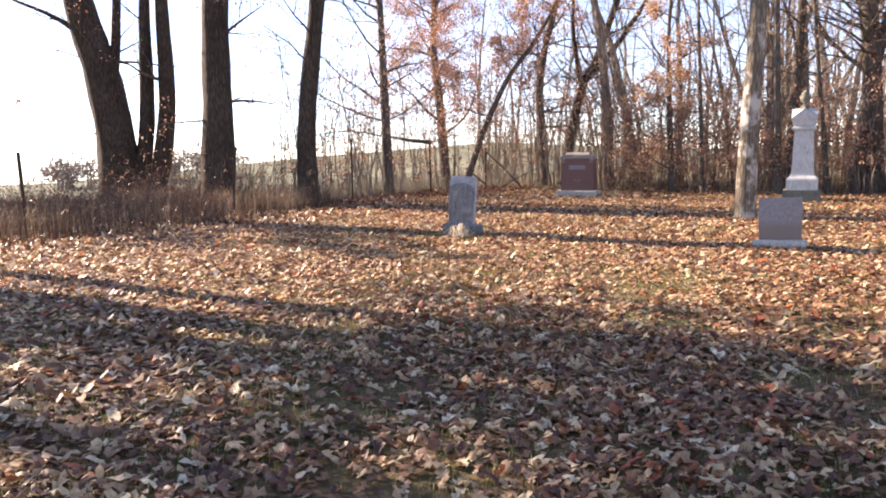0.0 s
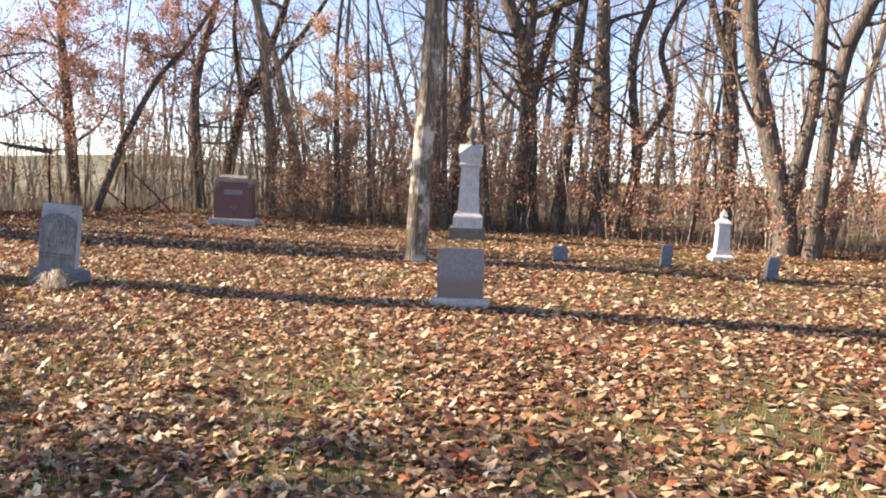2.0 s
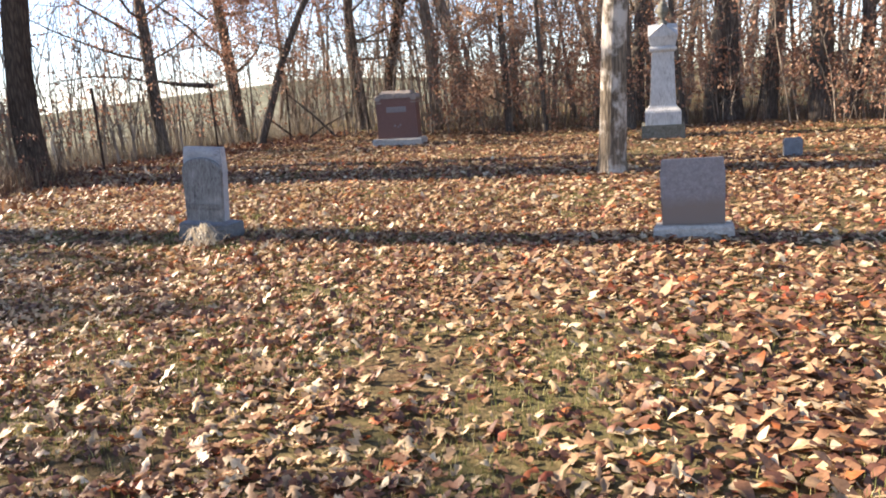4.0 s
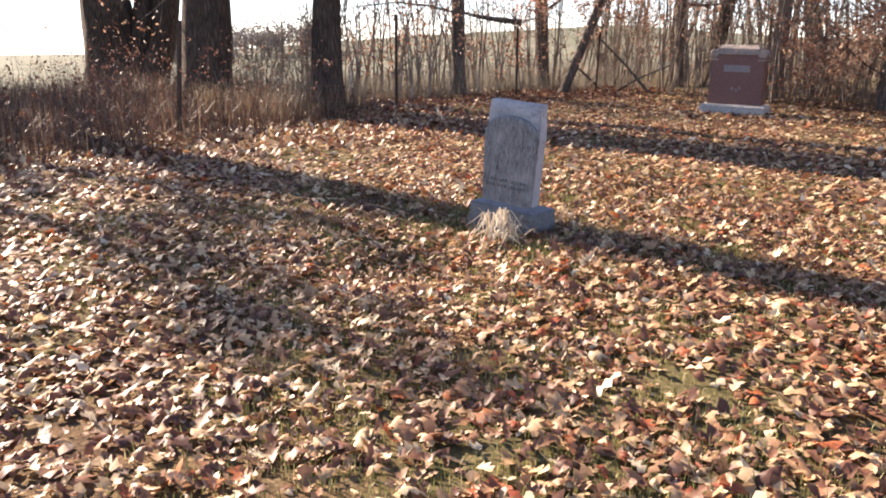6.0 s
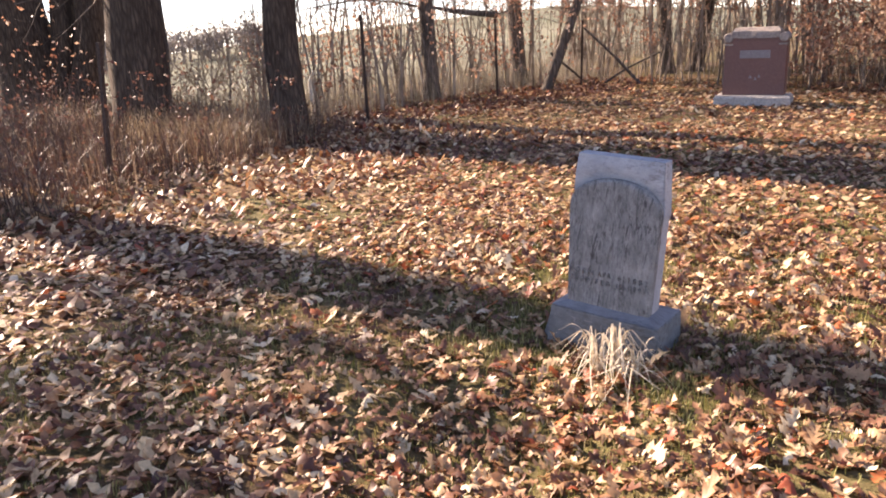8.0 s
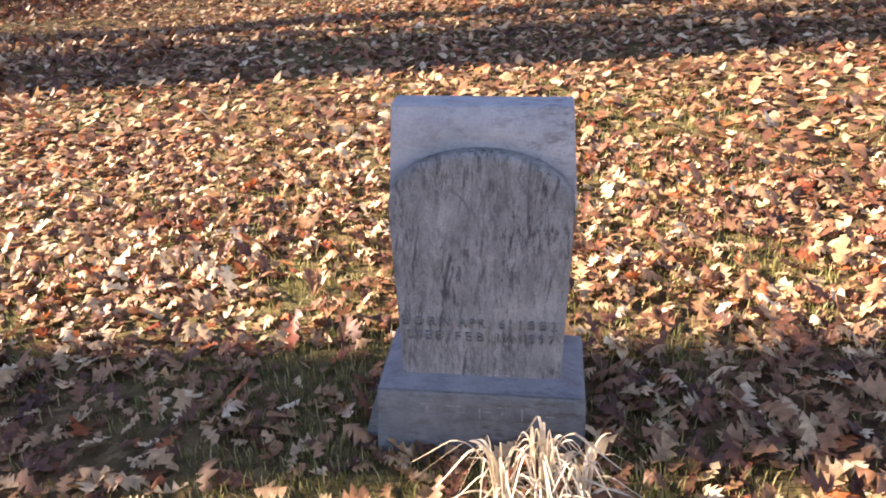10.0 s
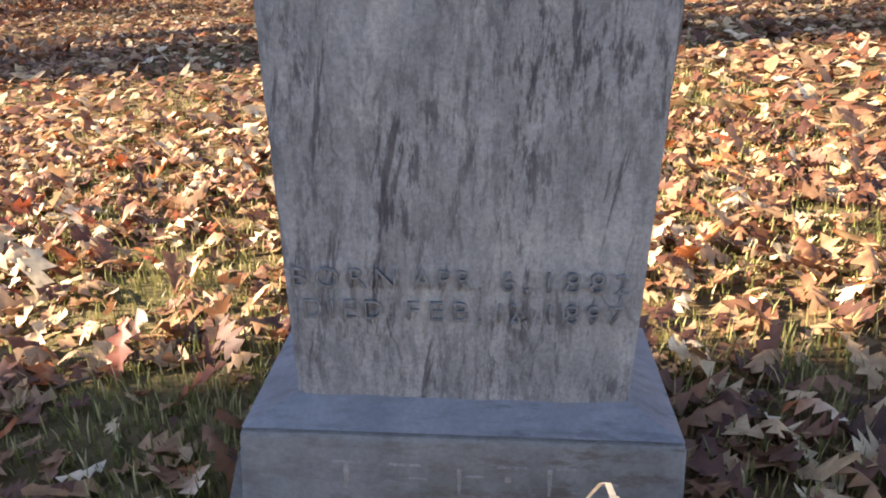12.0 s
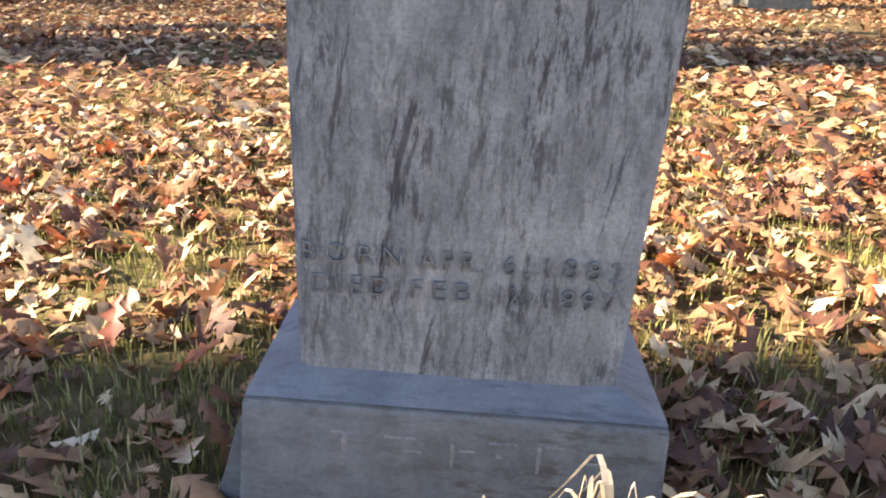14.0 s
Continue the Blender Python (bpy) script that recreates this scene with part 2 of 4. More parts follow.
m_ground = ground_material()
m_oak = bark_material("oak_bark", (0.035, 0.026, 0.021), (0.15, 0.115, 0.09))
m_bark = bark_material("gray_bark", (0.07, 0.058, 0.05), (0.25, 0.215, 0.185))
m_birch = bark_material("patchy_pale_bark", (0.10, 0.08, 0.06), (0.32, 0.27, 0.215), (0.52, 0.48, 0.42))
m_twig = bark_material("twig_bark", (0.085, 0.066, 0.056), (0.25, 0.20, 0.165), None, 0.5)
m_sapling = bark_material("sapling_bark", (0.17, 0.142, 0.122), (0.42, 0.355, 0.30), None, 0.5)
m_marble = streaked_marble()
m_smooth = stone_material("smooth_gray_marble", (0.29, 0.315, 0.345), (0.42, 0.44, 0.465), 9.0, 0.7, 0.3, (0.20, 0.205, 0.215), 0.08, (0.5, 1, 1))
# blue of the sky reflected in the sloping top is put into this colour
m_wash = stone_material("sky_tinted_stone", (0.125, 0.138, 0.16), (0.21, 0.228, 0.25), 10.0, 0.55, 0.4, (0.09, 0.10, 0.115), 0.08, (0.25, 1, 1))
m_base = stone_material("weathered_gray_base", (0.118, 0.13, 0.136), (0.20, 0.216, 0.222), 11.0, 0.85, 0.2, (0.095, 0.092, 0.085), 0.1, (0.35, 1, 1))
# letters coloured darker to stand for the shade inside carved cuts
m_letter = stone_material("worn_letter", (0.11, 0.112, 0.113), (0.22, 0.22, 0.217), 24.0, 0.85, 0.2, None, 0.3)
m_worn = stone_material("pale_worn_relief", (0.15, 0.154, 0.158), (0.27, 0.272, 0.27), 26.0, 0.85, 0.2, None, 0.2)
m_redgran = stone_material("red_brown_granite", (0.12, 0.062, 0.053), (0.205, 0.108, 0.09), 60.0, 0.55, 0.4, None, 0.25)
m_rough = stone_material("rough_pale_granite", (0.30, 0.28, 0.25), (0.56, 0.53, 0.48), 25.0, 0.9, 0.2, None, 0.2, relief=1.0)
m_browntop = stone_material("rough_brown_granite", (0.19, 0.16, 0.14), (0.38, 0.33, 0.29), 25.0, 0.9, 0.2, None, 0.2, relief=1.0)
m_graygran = stone_material("gray_granite", (0.17, 0.15, 0.155), (0.27, 0.245, 0.25), 30.0, 0.45, 0.4, None, 0.22)
m_white = stone_material("white_marble", (0.46, 0.455, 0.44), (0.66, 0.655, 0.63), 5.0, 0.7, 0.3, (0.30, 0.29, 0.27), 0.04, (1, 1, 0.2))
m_rust_steel = stone_material("rusty_steel", (0.03, 0.022, 0.018), (0.09, 0.06, 0.045), 30.0, 0.8, 0.3, None, 0.3)
m_lichen = stone_material("dark_weathered_stone", (0.12, 0.115, 0.09), (0.26, 0.25, 0.21), 14.0, 0.9, 0.2, (0.07, 0.075, 0.05), 0.15)

m_stained = two_tone_granite()


# ---- mesh helpers ----
def mesh_object(name, verts, faces, mat, parent=None, label="", smooth=False):
    me = bpy.data.meshes.new(name)
    me.from_pydata([tuple(v) for v in verts] if not isinstance(verts, np.ndarray) else verts.tolist(), [], faces if isinstance(faces, list) else faces.tolist())
    me.materials.append(mat)
    if smooth:
        me.polygons.foreach_set("use_smooth", [True] * len(me.polygons))
    me.update()
    ob = new(name, me)
    if parent:
        ob.parent = parent
    if label:
        ob["label"] = label
    return ob


def part(name, bm, mat, parent=None, label=""):
    me = bpy.data.meshes.new(name)
    bm.normal_update()
    bm.to_mesh(me)
    bm.free()
    me.materials.append(mat)
    ob = new(name, me)
    if parent:
        ob.parent = parent
    if label:
        ob["label"] = label
    return ob


def empty(name, m, label, category, group=""):
    ob = new(name)
    ob.matrix_world = m
    return tagged(ob, label, category, group)


def loft(sections, cap=True):
    """A solid through (half width x, half depth y, z) rectangles from bottom to top, offset by an optional (cx, cy)."""
    bm = bmesh.new()
    rings = []
    for s in sections:
        hx, hy, z = s[:3]
        cx, cy = s[3:5] if len(s) > 3 else (0, 0)
        rings.append([bm.verts.new((cx + sx * hx, cy + sy * hy, z)) for sx, sy in ((-1, -1), (1, -1), (1, 1), (-1, 1))])
    for a, b in zip(rings, rings[1:]):
        for i in range(4):
            bm.faces.new((a[i], a[(i + 1) % 4], b[(i + 1) % 4], b[i]))
    if cap:
        bm.faces.new(list(reversed(rings[0])))
        bm.faces.new(rings[-1])
    return bm


def soften(bm, width=0.008, segments=2):
    sharp = [e for e in bm.edges if len(e.link_faces) == 2 and e.calc_face_angle(0) > 0.5]
    bmesh.ops.bevel(bm, geom=sharp, offset=width, segments=segments, profile=0.6, affect="EDGES", clamp_overlap=True)
    return bm


def roughen(bm, amount, cuts, scale, seed=0):
    bmesh.ops.subdivide_edges(bm, edges=bm.edges[:], cuts=cuts, use_grid_fill=True)
    for v in bm.verts:
        v.co += amount * noise.noise_vector(v.co * scale + Vector((seed, 0, 0)))
    return bm


class Buf:
    def __init__(self):
        self.v, self.f = [], []

    def tube(self, pts, radii, n=5):
        first = len(self.v)
        for i, (p, r) in enumerate(zip(pts, radii)):
            d = (pts[min(i + 1, len(pts) - 1)] - pts[max(i - 1, 0)]).normalized()
            a = d.cross(Vector((0.31, 0.95, 0.05))).normalized()
            b = d.cross(a)
            for k in range(n):
                an = 2 * math.pi * k / n
                self.v.append(p + r * (math.cos(an) * a + math.sin(an) * b))
        for i in range(len(pts) - 1):
            for k in range(n):
                q, k2 = first + i * n, (k + 1) % n
                self.f.append((q + k, q + k2, q + n + k2, q + n + k))

    def leaf(self, p, d, up, size):
        s = d.cross(up).normalized()
        u = s.cross(d)
        i = len(self.v)
        self.v += [p, p + d * size * 0.5 + s * size * 0.33 + u * size * 0.12, p + d * size, p + d * size * 0.5 - s * size * 0.33 + u * size * 0.12]
        self.f += [(i, i + 1, i + 2), (i, i + 2, i + 3)]


def rand_dir(rng):
    while True:
        v = Vector((rng.uniform(-1, 1), rng.uniform(-1, 1), rng.uniform(-1, 1)))
        if 0.05 < v.length < 1:
            return v.normalized()


def grow(buf, p, d, length, r, depth, rng, tips, sides=5, lift=0.12, kids=4):
    """One branch with its side branches."""
    n = 4 if depth > 0 else 3
    pts, radii = [p.copy()], [r]
    for i in range(n):
        d = (d + rand_dir(rng) * 0.24 + Vector((0, 0, lift * 0.4))).normalized()
        pts.append(pts[-1] + d * length / n)
        radii.append(r * (1 - 0.75 * (i + 1) / n))
    buf.tube(pts, radii, sides if r > 0.02 else 3)
    tips.append((pts[-1], d))
    if depth > 0:
        for k in range(kids):
            i = rng.randint(1, n - 1 if rng.random() < 0.7 else n)
            q = rand_dir(rng)
            nd = (d * 0.75 + (q - d * q.dot(d)).normalized() * rng.uniform(0.6, 1.0)).normalized()
            grow(buf, pts[i], nd, length * rng.uniform(0.4, 0.65), radii[i] * rng.uniform(0.4, 0.62), depth - 1, rng, tips, sides, lift, kids)


def spline(points, n):
    """Smooth points through a few guide points."""
    P = [Vector(q) for q in points]
    P = [P[0] * 2 - P[1]] + P + [P[-1] * 2 - P[-2]]
    out = []
    for i in range(1, len(P) - 2):
        for k in range(n):
            t = k / n
            a, b, c, e = P[i - 1], P[i], P[i + 1], P[i + 2]
            out.append(0.5 * ((2 * b) + (c - a) * t + (2 * a - 5 * b + 4 * c - e) * t * t + (3 * b - a - 3 * c + e) * t ** 3))
    return out + [P[-2]]


def land(x, y):
    """Height of the ground."""
    z = 0.035 * noise.noise((x * 0.45, y * 0.45, 0)) + 0.012 * noise.noise((x * 2.1, y * 2.1, 3))
    z -= 0.16 * math.exp(-((x - 0.15) ** 2 + (y + 1.15) ** 2) / 0.33)     # dip added before the headstone to lower the ground below the eye
    fall = max(0.0, -x - 11.5)
    if fall > 0:
        west = max(0.0, min(1.0, (1.25 * -x - (y + 2)) / 16.0))
        z -= min(fall, 45) * 0.052 * west * min(1.0, fall / 6) + 0.018 * west * max(0.0, fall - 45)
        z -= 0.013 * max(0.0, fall - 6)
        z += 6.5 * math.exp(-((x + 150) ** 2 + (y - 135) ** 2) / 4500.0)      # low hill across the field
    return z


# ---- ground ----
def steps(lo, hi, fine, far):
    c = list(np.arange(lo, hi + 1e-6, fine))
    s, v, left, right = fine, hi, [], []
    while v < far:
        s *= 1.35
        v += s
        right.append(v)
    s, v = fine, lo
    while v > -far:
        s *= 1.35
        v -= s
        left.insert(0, v)
    return left + c + right


gx, gy = steps(-14, 14, 0.2, 2500), steps(-13, 18, 0.2, 2500)
gverts = [(x, y, land(x, y)) for y in gy for x in gx]
nx = len(gx)
gfaces = [(j * nx + i, j * nx + i + 1, (j + 1) * nx + i + 1, (j + 1) * nx + i) for j in range(len(gy) - 1) for i in range(nx - 1)]
ground = tagged(mesh_object("ground", gverts, gfaces, m_ground, smooth=True), "leaf-strewn cemetery turf with thin green grass", "ground", kind="structure")


# ---- gravestones ----
def text_mesh(name, words, width, height, depth, m, mat, parent):
    cu = bpy.data.curves.new(name, "FONT")
    cu.body, cu.size, cu.extrude, cu.align_x, cu.space_character = words, 1.0, 0.0, "LEFT", 1.4
    cu.offset = -0.012
    tmp = new(name, cu)
    bpy.context.view_layer.update()
    me = bpy.data.meshes.new_from_object(tmp.evaluated_get(bpy.context.evaluated_depsgraph_get()))
    bpy.data.objects.remove(tmp)
    xs = [v.co.x for v in me.vertices]
    ys = [v.co.y for v in me.vertices]
    kx, ky = width / (max(xs) - min(xs)), height / 0.72
    for v in me.vertices:
        v.co = ((v.co.x - min(xs)) * kx - width / 2, v.co.y * ky, v.co.z)
    bm = bmesh.new()
    bm.from_mesh(me)
    bpy.data.meshes.remove(me)
    res = bmesh.ops.extrude_face_region(bm, geom=bm.faces[:])
    bmesh.ops.translate(bm, verts=[g for g in res["geom"] if isinstance(g, bmesh.types.BMVert)], vec=(0, 0, depth))
    ob = part(name, bm, mat, parent, "worn carved inscription, coloured darker for shade in the cuts")
    ob.matrix_basis = m
    return ob


def arch_headstone():
    """The gray marble stone with an arched panel, at the origin."""
    top = empty("arched_headstone", pose(-0.009, -0.021, 0.020, -0.4, 3.0, 8.6) @ Matrix.Scale(0.950, 4), "weathered gray marble headstone with arched panel on a stepped base", "headstone")
    W2, Z0, H, T = 0.243, 0.238, 0.828, 0.15
    # base block with sloping top
    bm = loft([(0.335, 0.20, -0.14), (0.326, 0.185, 0.02), (0.32, 0.175, 0.178), (0.318, 0.173, 0.188), (0.25, 0.10, 0.215), (0.20, 0.06, 0.220)])
    bmesh.ops.translate(bm, verts=bm.verts[:], vec=(0, 0.125, 0))
    soften(bm, 0.006, 2)
    base = part("base", bm, m_base, top, "stepped gray stone base with sloping top")
    # sloping smooth wash
    bm = bmesh.new()
    o = [(-0.316, -0.047, 0.1945), (0.316, -0.047, 0.1945), (0.316, 0.297, 0.1945), (-0.316, 0.297, 0.1945)]
    i_ = [(-0.24, 0.004, 0.2275), (0.24, 0.004, 0.2275), (0.24, 0.16, 0.2275), (-0.24, 0.16, 0.2275)]
    ov, iv = [bm.verts.new(c) for c in o], [bm.verts.new(c) for c in i_]
    for k in range(4):
        bm.faces.new((ov[k], ov[(k + 1) % 4], iv[(k + 1) % 4], iv[k]))
    bmesh.ops.recalc_face_normals(bm, faces=bm.faces[:])
    part("wash", bm, m_wash, base, "smooth sloping top coloured blue-gray for the sky it reflects")
    # worn relief letters on the base that cannot be read
    for x, z, w, h in ((-0.165, 0.142, 0.045, 0.006), (-0.165, 0.095, 0.010, 0.05), (-0.080, 0.140, 0.05, 0.006), (-0.060, 0.118, 0.03, 0.006), (-0.088, 0.090, 0.045, 0.006),
                       (0.000, 0.090, 0.008, 0.05), (0.022, 0.125, 0.03, 0.006), (0.075, 0.142, 0.045, 0.006), (0.070, 0.118, 0.012, 0.012), (0.130, 0.095, 0.008, 0.05), (0.155, 0.142, 0.035, 0.006), (0.215, 0.118, 0.03, 0.008)):
        bm = loft([(w / 2, 0.004, z), (w / 2 * 0.95, 0.004, z + h)])
        bmesh.ops.translate(bm, verts=bm.verts[:], vec=(x, -0.0482 - 0.003 * (0.188 - z) / 0.1, 0))
        part("worn_letter_block", soften(bm, 0.002, 1), m_worn, base, "worn unreadable raised letter")
    # rough flank swelling out below
    bm = roughen(loft([(0.075, 0.155, -0.14, -0.315, 0.14), (0.06, 0.15, 0.0, -0.310, 0.135), (0.02, 0.15, 0.172, -0.303, 0.13)]), 0.01, 4, 9.0, 7)
    part("rough_flank", bm, m_base, base, "rough-hewn stone flank")
    # slab behind
    ht = (T - 0.05) / 2
    bm = loft([(W2, ht, Z0 - 0.016), (W2 * 1.06, ht, Z0 + 0.50), (W2 * 1.095, ht, Z0 + 0.54), (W2 * 1.085, ht, Z0 + 0.575), (W2 * 1.01, ht - 0.002, Z0 + H)])
    bmesh.ops.translate(bm, verts=bm.verts[:], vec=(0, 0.05 + (T - 0.05) / 2, 0))
    soften(bm, 0.007, 2)
    roughen(bm, 0.002, 3, 9.0)
    slab = part("slab", bm, m_smooth, top, "gray marble slab")
    # raised arched panel
    spring, crown = Z0 + 0.540, Z0 + 0.712
    bm = bmesh.new()
    cols = 28
    rows_ = 44

    def height_at(x):
        u = max(-1, min(1, x / W2))
        return spring + (crown - spring) * math.sqrt(max(0.0, 1 - u * u)) ** 0.9
    grid = {}
    for i in range(cols + 1):
        x = -W2 + 2 * W2 * (0.5 - 0.5 * math.cos(math.pi * i / cols))
        for j in range(rows_ + 1):
            z = Z0 - 0.014 + (height_at(x) - Z0 + 0.014) * j / rows_
            wide = 1 + 0.07 * max(0.0, min(1.0, (z - Z0) / 0.54)) + 0.006 * noise.noise((math.copysign(3, x), 0.0, z * 14))
            y = 0.0025 * noise.noise((x * 16, 1.0, z * 5)) + 0.0015 * noise.noise((x * 60, 4.0, z * 22))
            edge = min(abs(x + W2), abs(W2 - x), (height_at(x) - z))
            y += 0.007 * math.exp(-edge / 0.006)
            grid[i, j] = bm.verts.new((x * wide, y, z))
    for i in range(cols):
        for j in range(rows_):
            bm.faces.new((grid[i, j], grid[i + 1, j], grid[i + 1, j + 1], grid[i, j + 1]))
    rim = [grid[0, j] for j in range(rows_ + 1)] + [grid[i, rows_] for i in range(1, cols + 1)] + [grid[cols, j] for j in range(rows_ - 1, -1, -1)]
    back = [bm.verts.new((v.co.x, 0.05, v.co.z)) for v in rim]
    for a in range(len(rim) - 1):
        bm.faces.new((rim[a], rim[a + 1], back[a + 1], back[a]))
    panel = part("arched_panel", bm, m_marble, slab, "rough streaked arched panel")
    for p in panel.data.polygons:
        p.use_smooth = True
    # hollowed corners above the arch
    bm = bmesh.new()
    prev = None
    for i in range(cols + 1):
        x = -W2 * 0.985 + 2 * W2 * 0.985 * i / cols
        col = []
        for j in range(7):
            f = j / 6
            z0 = height_at(x)
            z = z0 + (Z0 + H - 0.004 - z0) * f
            col.append(bm.verts.new((x * (1.085 - 0.08 * (z - spring) / (Z0 + H - spring)), 0.047 - 0.012 * math.sin(math.pi * f), z)))
        if prev:
            for j in range(6):
                bm.faces.new((prev[j], col[j], col[j + 1], prev[j + 1]))
        prev = col
    part("hollowed_corner", bm, m_smooth, slab, "smooth blue-gray hollow above the arch")
    for z, row in ((Z0 + 0.163, (("BORN", -0.236, -0.092), ("APR.", -0.066, 0.026), ("6,", 0.054, 0.090), ("1882", 0.116, 0.226))),
                   (Z0 + 0.115, (("DIED", -0.222, -0.112), ("FEB.", -0.076, 0.028), ("12,", 0.051, 0.090), ("1897", 0.120, 0.220)))):
        for word, x0, x1 in row:
            text_mesh("inscription", word, x1 - x0, 0.031, 0.0060, pose((x0 + x1) / 2, 0.0, z, 90, 0.0, 0.0), m_letter, slab)
    return top


arch_headstone()


def brown_monument():
    top = empty("brown_monument", pose(-3.88, 10.45, 0.0, 0, 0, 16) @ Matrix.Scale(0.95, 4), "polished red-brown granite monument with rough top and pale base", "monument")
    bm = roughen(soften(loft([(0.66, 0.34, -0.1), (0.655, 0.335, 0.16), (0.62, 0.31, 0.2)]), 0.02, 1), 0.022, 3, 5.0)
    base = part("base", bm, m_rough, top, "rough pale granite base")
    bm = soften(loft([(0.535, 0.20, 0.2), (0.52, 0.19, 1.16), (0.50, 0.18, 1.22)]), 0.01)
    die = part("die", bm, m_redgran, top, "polished red-brown granite block")
    bm = roughen(soften(loft([(0.40, 0.215, 1.215), (0.41, 0.20, 1.33), (0.36, 0.12, 1.40)]), 0.03, 2), 0.02, 3, 6.0, 4)
    part("cap", bm, m_browntop, top, "rough brownish granite top")
    for s in (-1, 1):
        bm = bmesh.new()
        bmesh.ops.create_cone(bm, cap_ends=True, segments=16, radius1=0.085, radius2=0.085, depth=0.44)
        bmesh.ops.rotate(bm, verts=bm.verts[:], matrix=Matrix.Rotation(radians(90), 3, "X"))
        bmesh.ops.translate(bm, verts=bm.verts[:], vec=(s * 0.475, 0, 1.225))
        soften(bm, 0.015, 1)
        scroll = part("scroll", bm, m_browntop, top, "rolled brownish granite scroll")
        bm = loft([(0.075, 0.212, 1.09), (0.075, 0.212, 1.12)])
        bmesh.ops.translate(bm, verts=bm.verts[:], vec=(s * 0.465, 0, 0))
        part("band", soften(bm, 0.004, 1), m_browntop, scroll)
    bm = loft([(0.26, 0.006, 0.86), (0.26, 0.006, 1.0)])
    bmesh.ops.translate(bm, verts=bm.verts[:], vec=(0, -0.197, 0))
    part("name_panel", soften(bm, 0.003, 1), m_graygran, die, "unreadable gray name panel")
    for x, z, w in ((-0.06, 0.5, 0.06), (0.03, 0.47, 0.05), (0.09, 0.515, 0.04)):
        bm = loft([(w / 2, 0.004, z), (w / 2 * 0.5, 0.004, z + 0.05)])
        bmesh.ops.translate(bm, verts=bm.verts[:], vec=(x, -0.202, 0))
        part("carving", bm, m_graygran, die, "small pale carved flower")
    return top


def white_monument():
    top = empty("urn_monument", pose(2.38, 11.15, 0.0, 0, 0, 14), "tall white marble monument with gabled cap and draped urn", "monument")
    part("foundation", roughen(soften(loft([(0.45, 0.45, -0.1), (0.44, 0.44, 0.29)]), 0.01, 1), 0.008, 3, 6.0), m_lichen, top, "dark weathered stone foundation")
    part("plinth", soften(loft([(0.37, 0.37, 0.29), (0.37, 0.37, 0.55), (0.355, 0.355, 0.59), (0.30, 0.30, 0.64), (0.285, 0.285, 0.68)]), 0.008, 2), m_white, top, "white marble plinth")
    part("shaft", soften(loft([(0.265, 0.265, 0.68), (0.225, 0.225, 1.80)]), 0.008, 2), m_white, top, "tapered white marble shaft")
    part("collar", soften(loft([(0.25, 0.25, 1.80), (0.285, 0.285, 1.84), (0.285, 0.285, 1.88), (0.24, 0.24, 1.92)]), 0.006, 2), m_white, top)
    bm = bmesh.new()
    h = 0.25
    low = [bm.verts.new((sx * h, sy * h, 1.92)) for sx, sy in ((-1, -1), (1, -1), (1, 1), (-1, 1))]
    e = 0.30
    mid = [bm.verts.new((sx * e, sy * e, 2.12)) for sx, sy in ((-1, -1), (1, -1), (1, 1), (-1, 1))]
    apex = [bm.verts.new(c) for c in ((0, -e, 2.36), (e, 0, 2.36), (0, e, 2.36), (-e, 0, 2.36))]
    tip = bm.verts.new((0, 0, 2.40))
    for k in range(4):
        a, b = mid[k], mid[(k + 1) % 4]
        bm.faces.new((low[k], low[(k + 1) % 4], b, a))
        bm.faces.new((a, b, apex[k]))
        bm.faces.new((apex[k], b, tip))
        bm.faces.new((b, apex[(k + 1) % 4], tip))
    bm.faces.new(low[::-1])
    part("gabled_cap", soften(bm, 0.01, 1), m_white, top, "four-gabled marble cap")
    prof = [(0.10, 2.34), (0.10, 2.42), (0.045, 2.46), (0.05, 2.50), (0.12, 2.58), (0.135, 2.66), (0.09, 2.72), (0.10, 2.75), (0.06, 2.79), (0.02, 2.84), (0.0, 2.85)]
    vs, fs, n = [], [], 14
    for r, z in prof:
        vs += [(r * math.cos(2 * math.pi * k / n), r * math.sin(2 * math.pi * k / n), z) for k in range(n)]
    for j in range(len(prof) - 1):
        fs += [(j * n + k, j * n + (k + 1) % n, (j + 1) * n + (k + 1) % n, (j + 1) * n + k) for k in range(n)]
    mesh_object("urn", vs, fs, m_lichen, top, "dark weathered stone urn", True)
    return top


def gray_headstone():
    top = empty("granite_headstone", pose(4.95, 1.2, -0.01, -4, -1.5, 11), "gray granite headstone on rough pale base", "headstone")
    part("base", roughen(soften(loft([(0.36, 0.19, -0.1), (0.35, 0.185, 0.10), (0.335, 0.165, 0.13)]), 0.012, 1), 0.012, 3, 8.0, 2), m_rough, top, "rough-hewn pale granite base")
    bm = soften(loft([(0.275, 0.085, 0.13), (0.285, 0.085, 0.60), (0.27, 0.08, 0.735)]), 0.012, 2)
    die = part("die", bm, m_stained, top, "gray granite block with pinkish-brown lower half")
    bm = loft([(0.15, 0.003, 0.45), (0.15, 0.003, 0.468)])
    bmesh.ops.translate(bm, verts=bm.verts[:], vec=(0, -0.0875, 0))
    part("worn_line", bm, m_graygran, die, "worn unreadable writing")
    return top


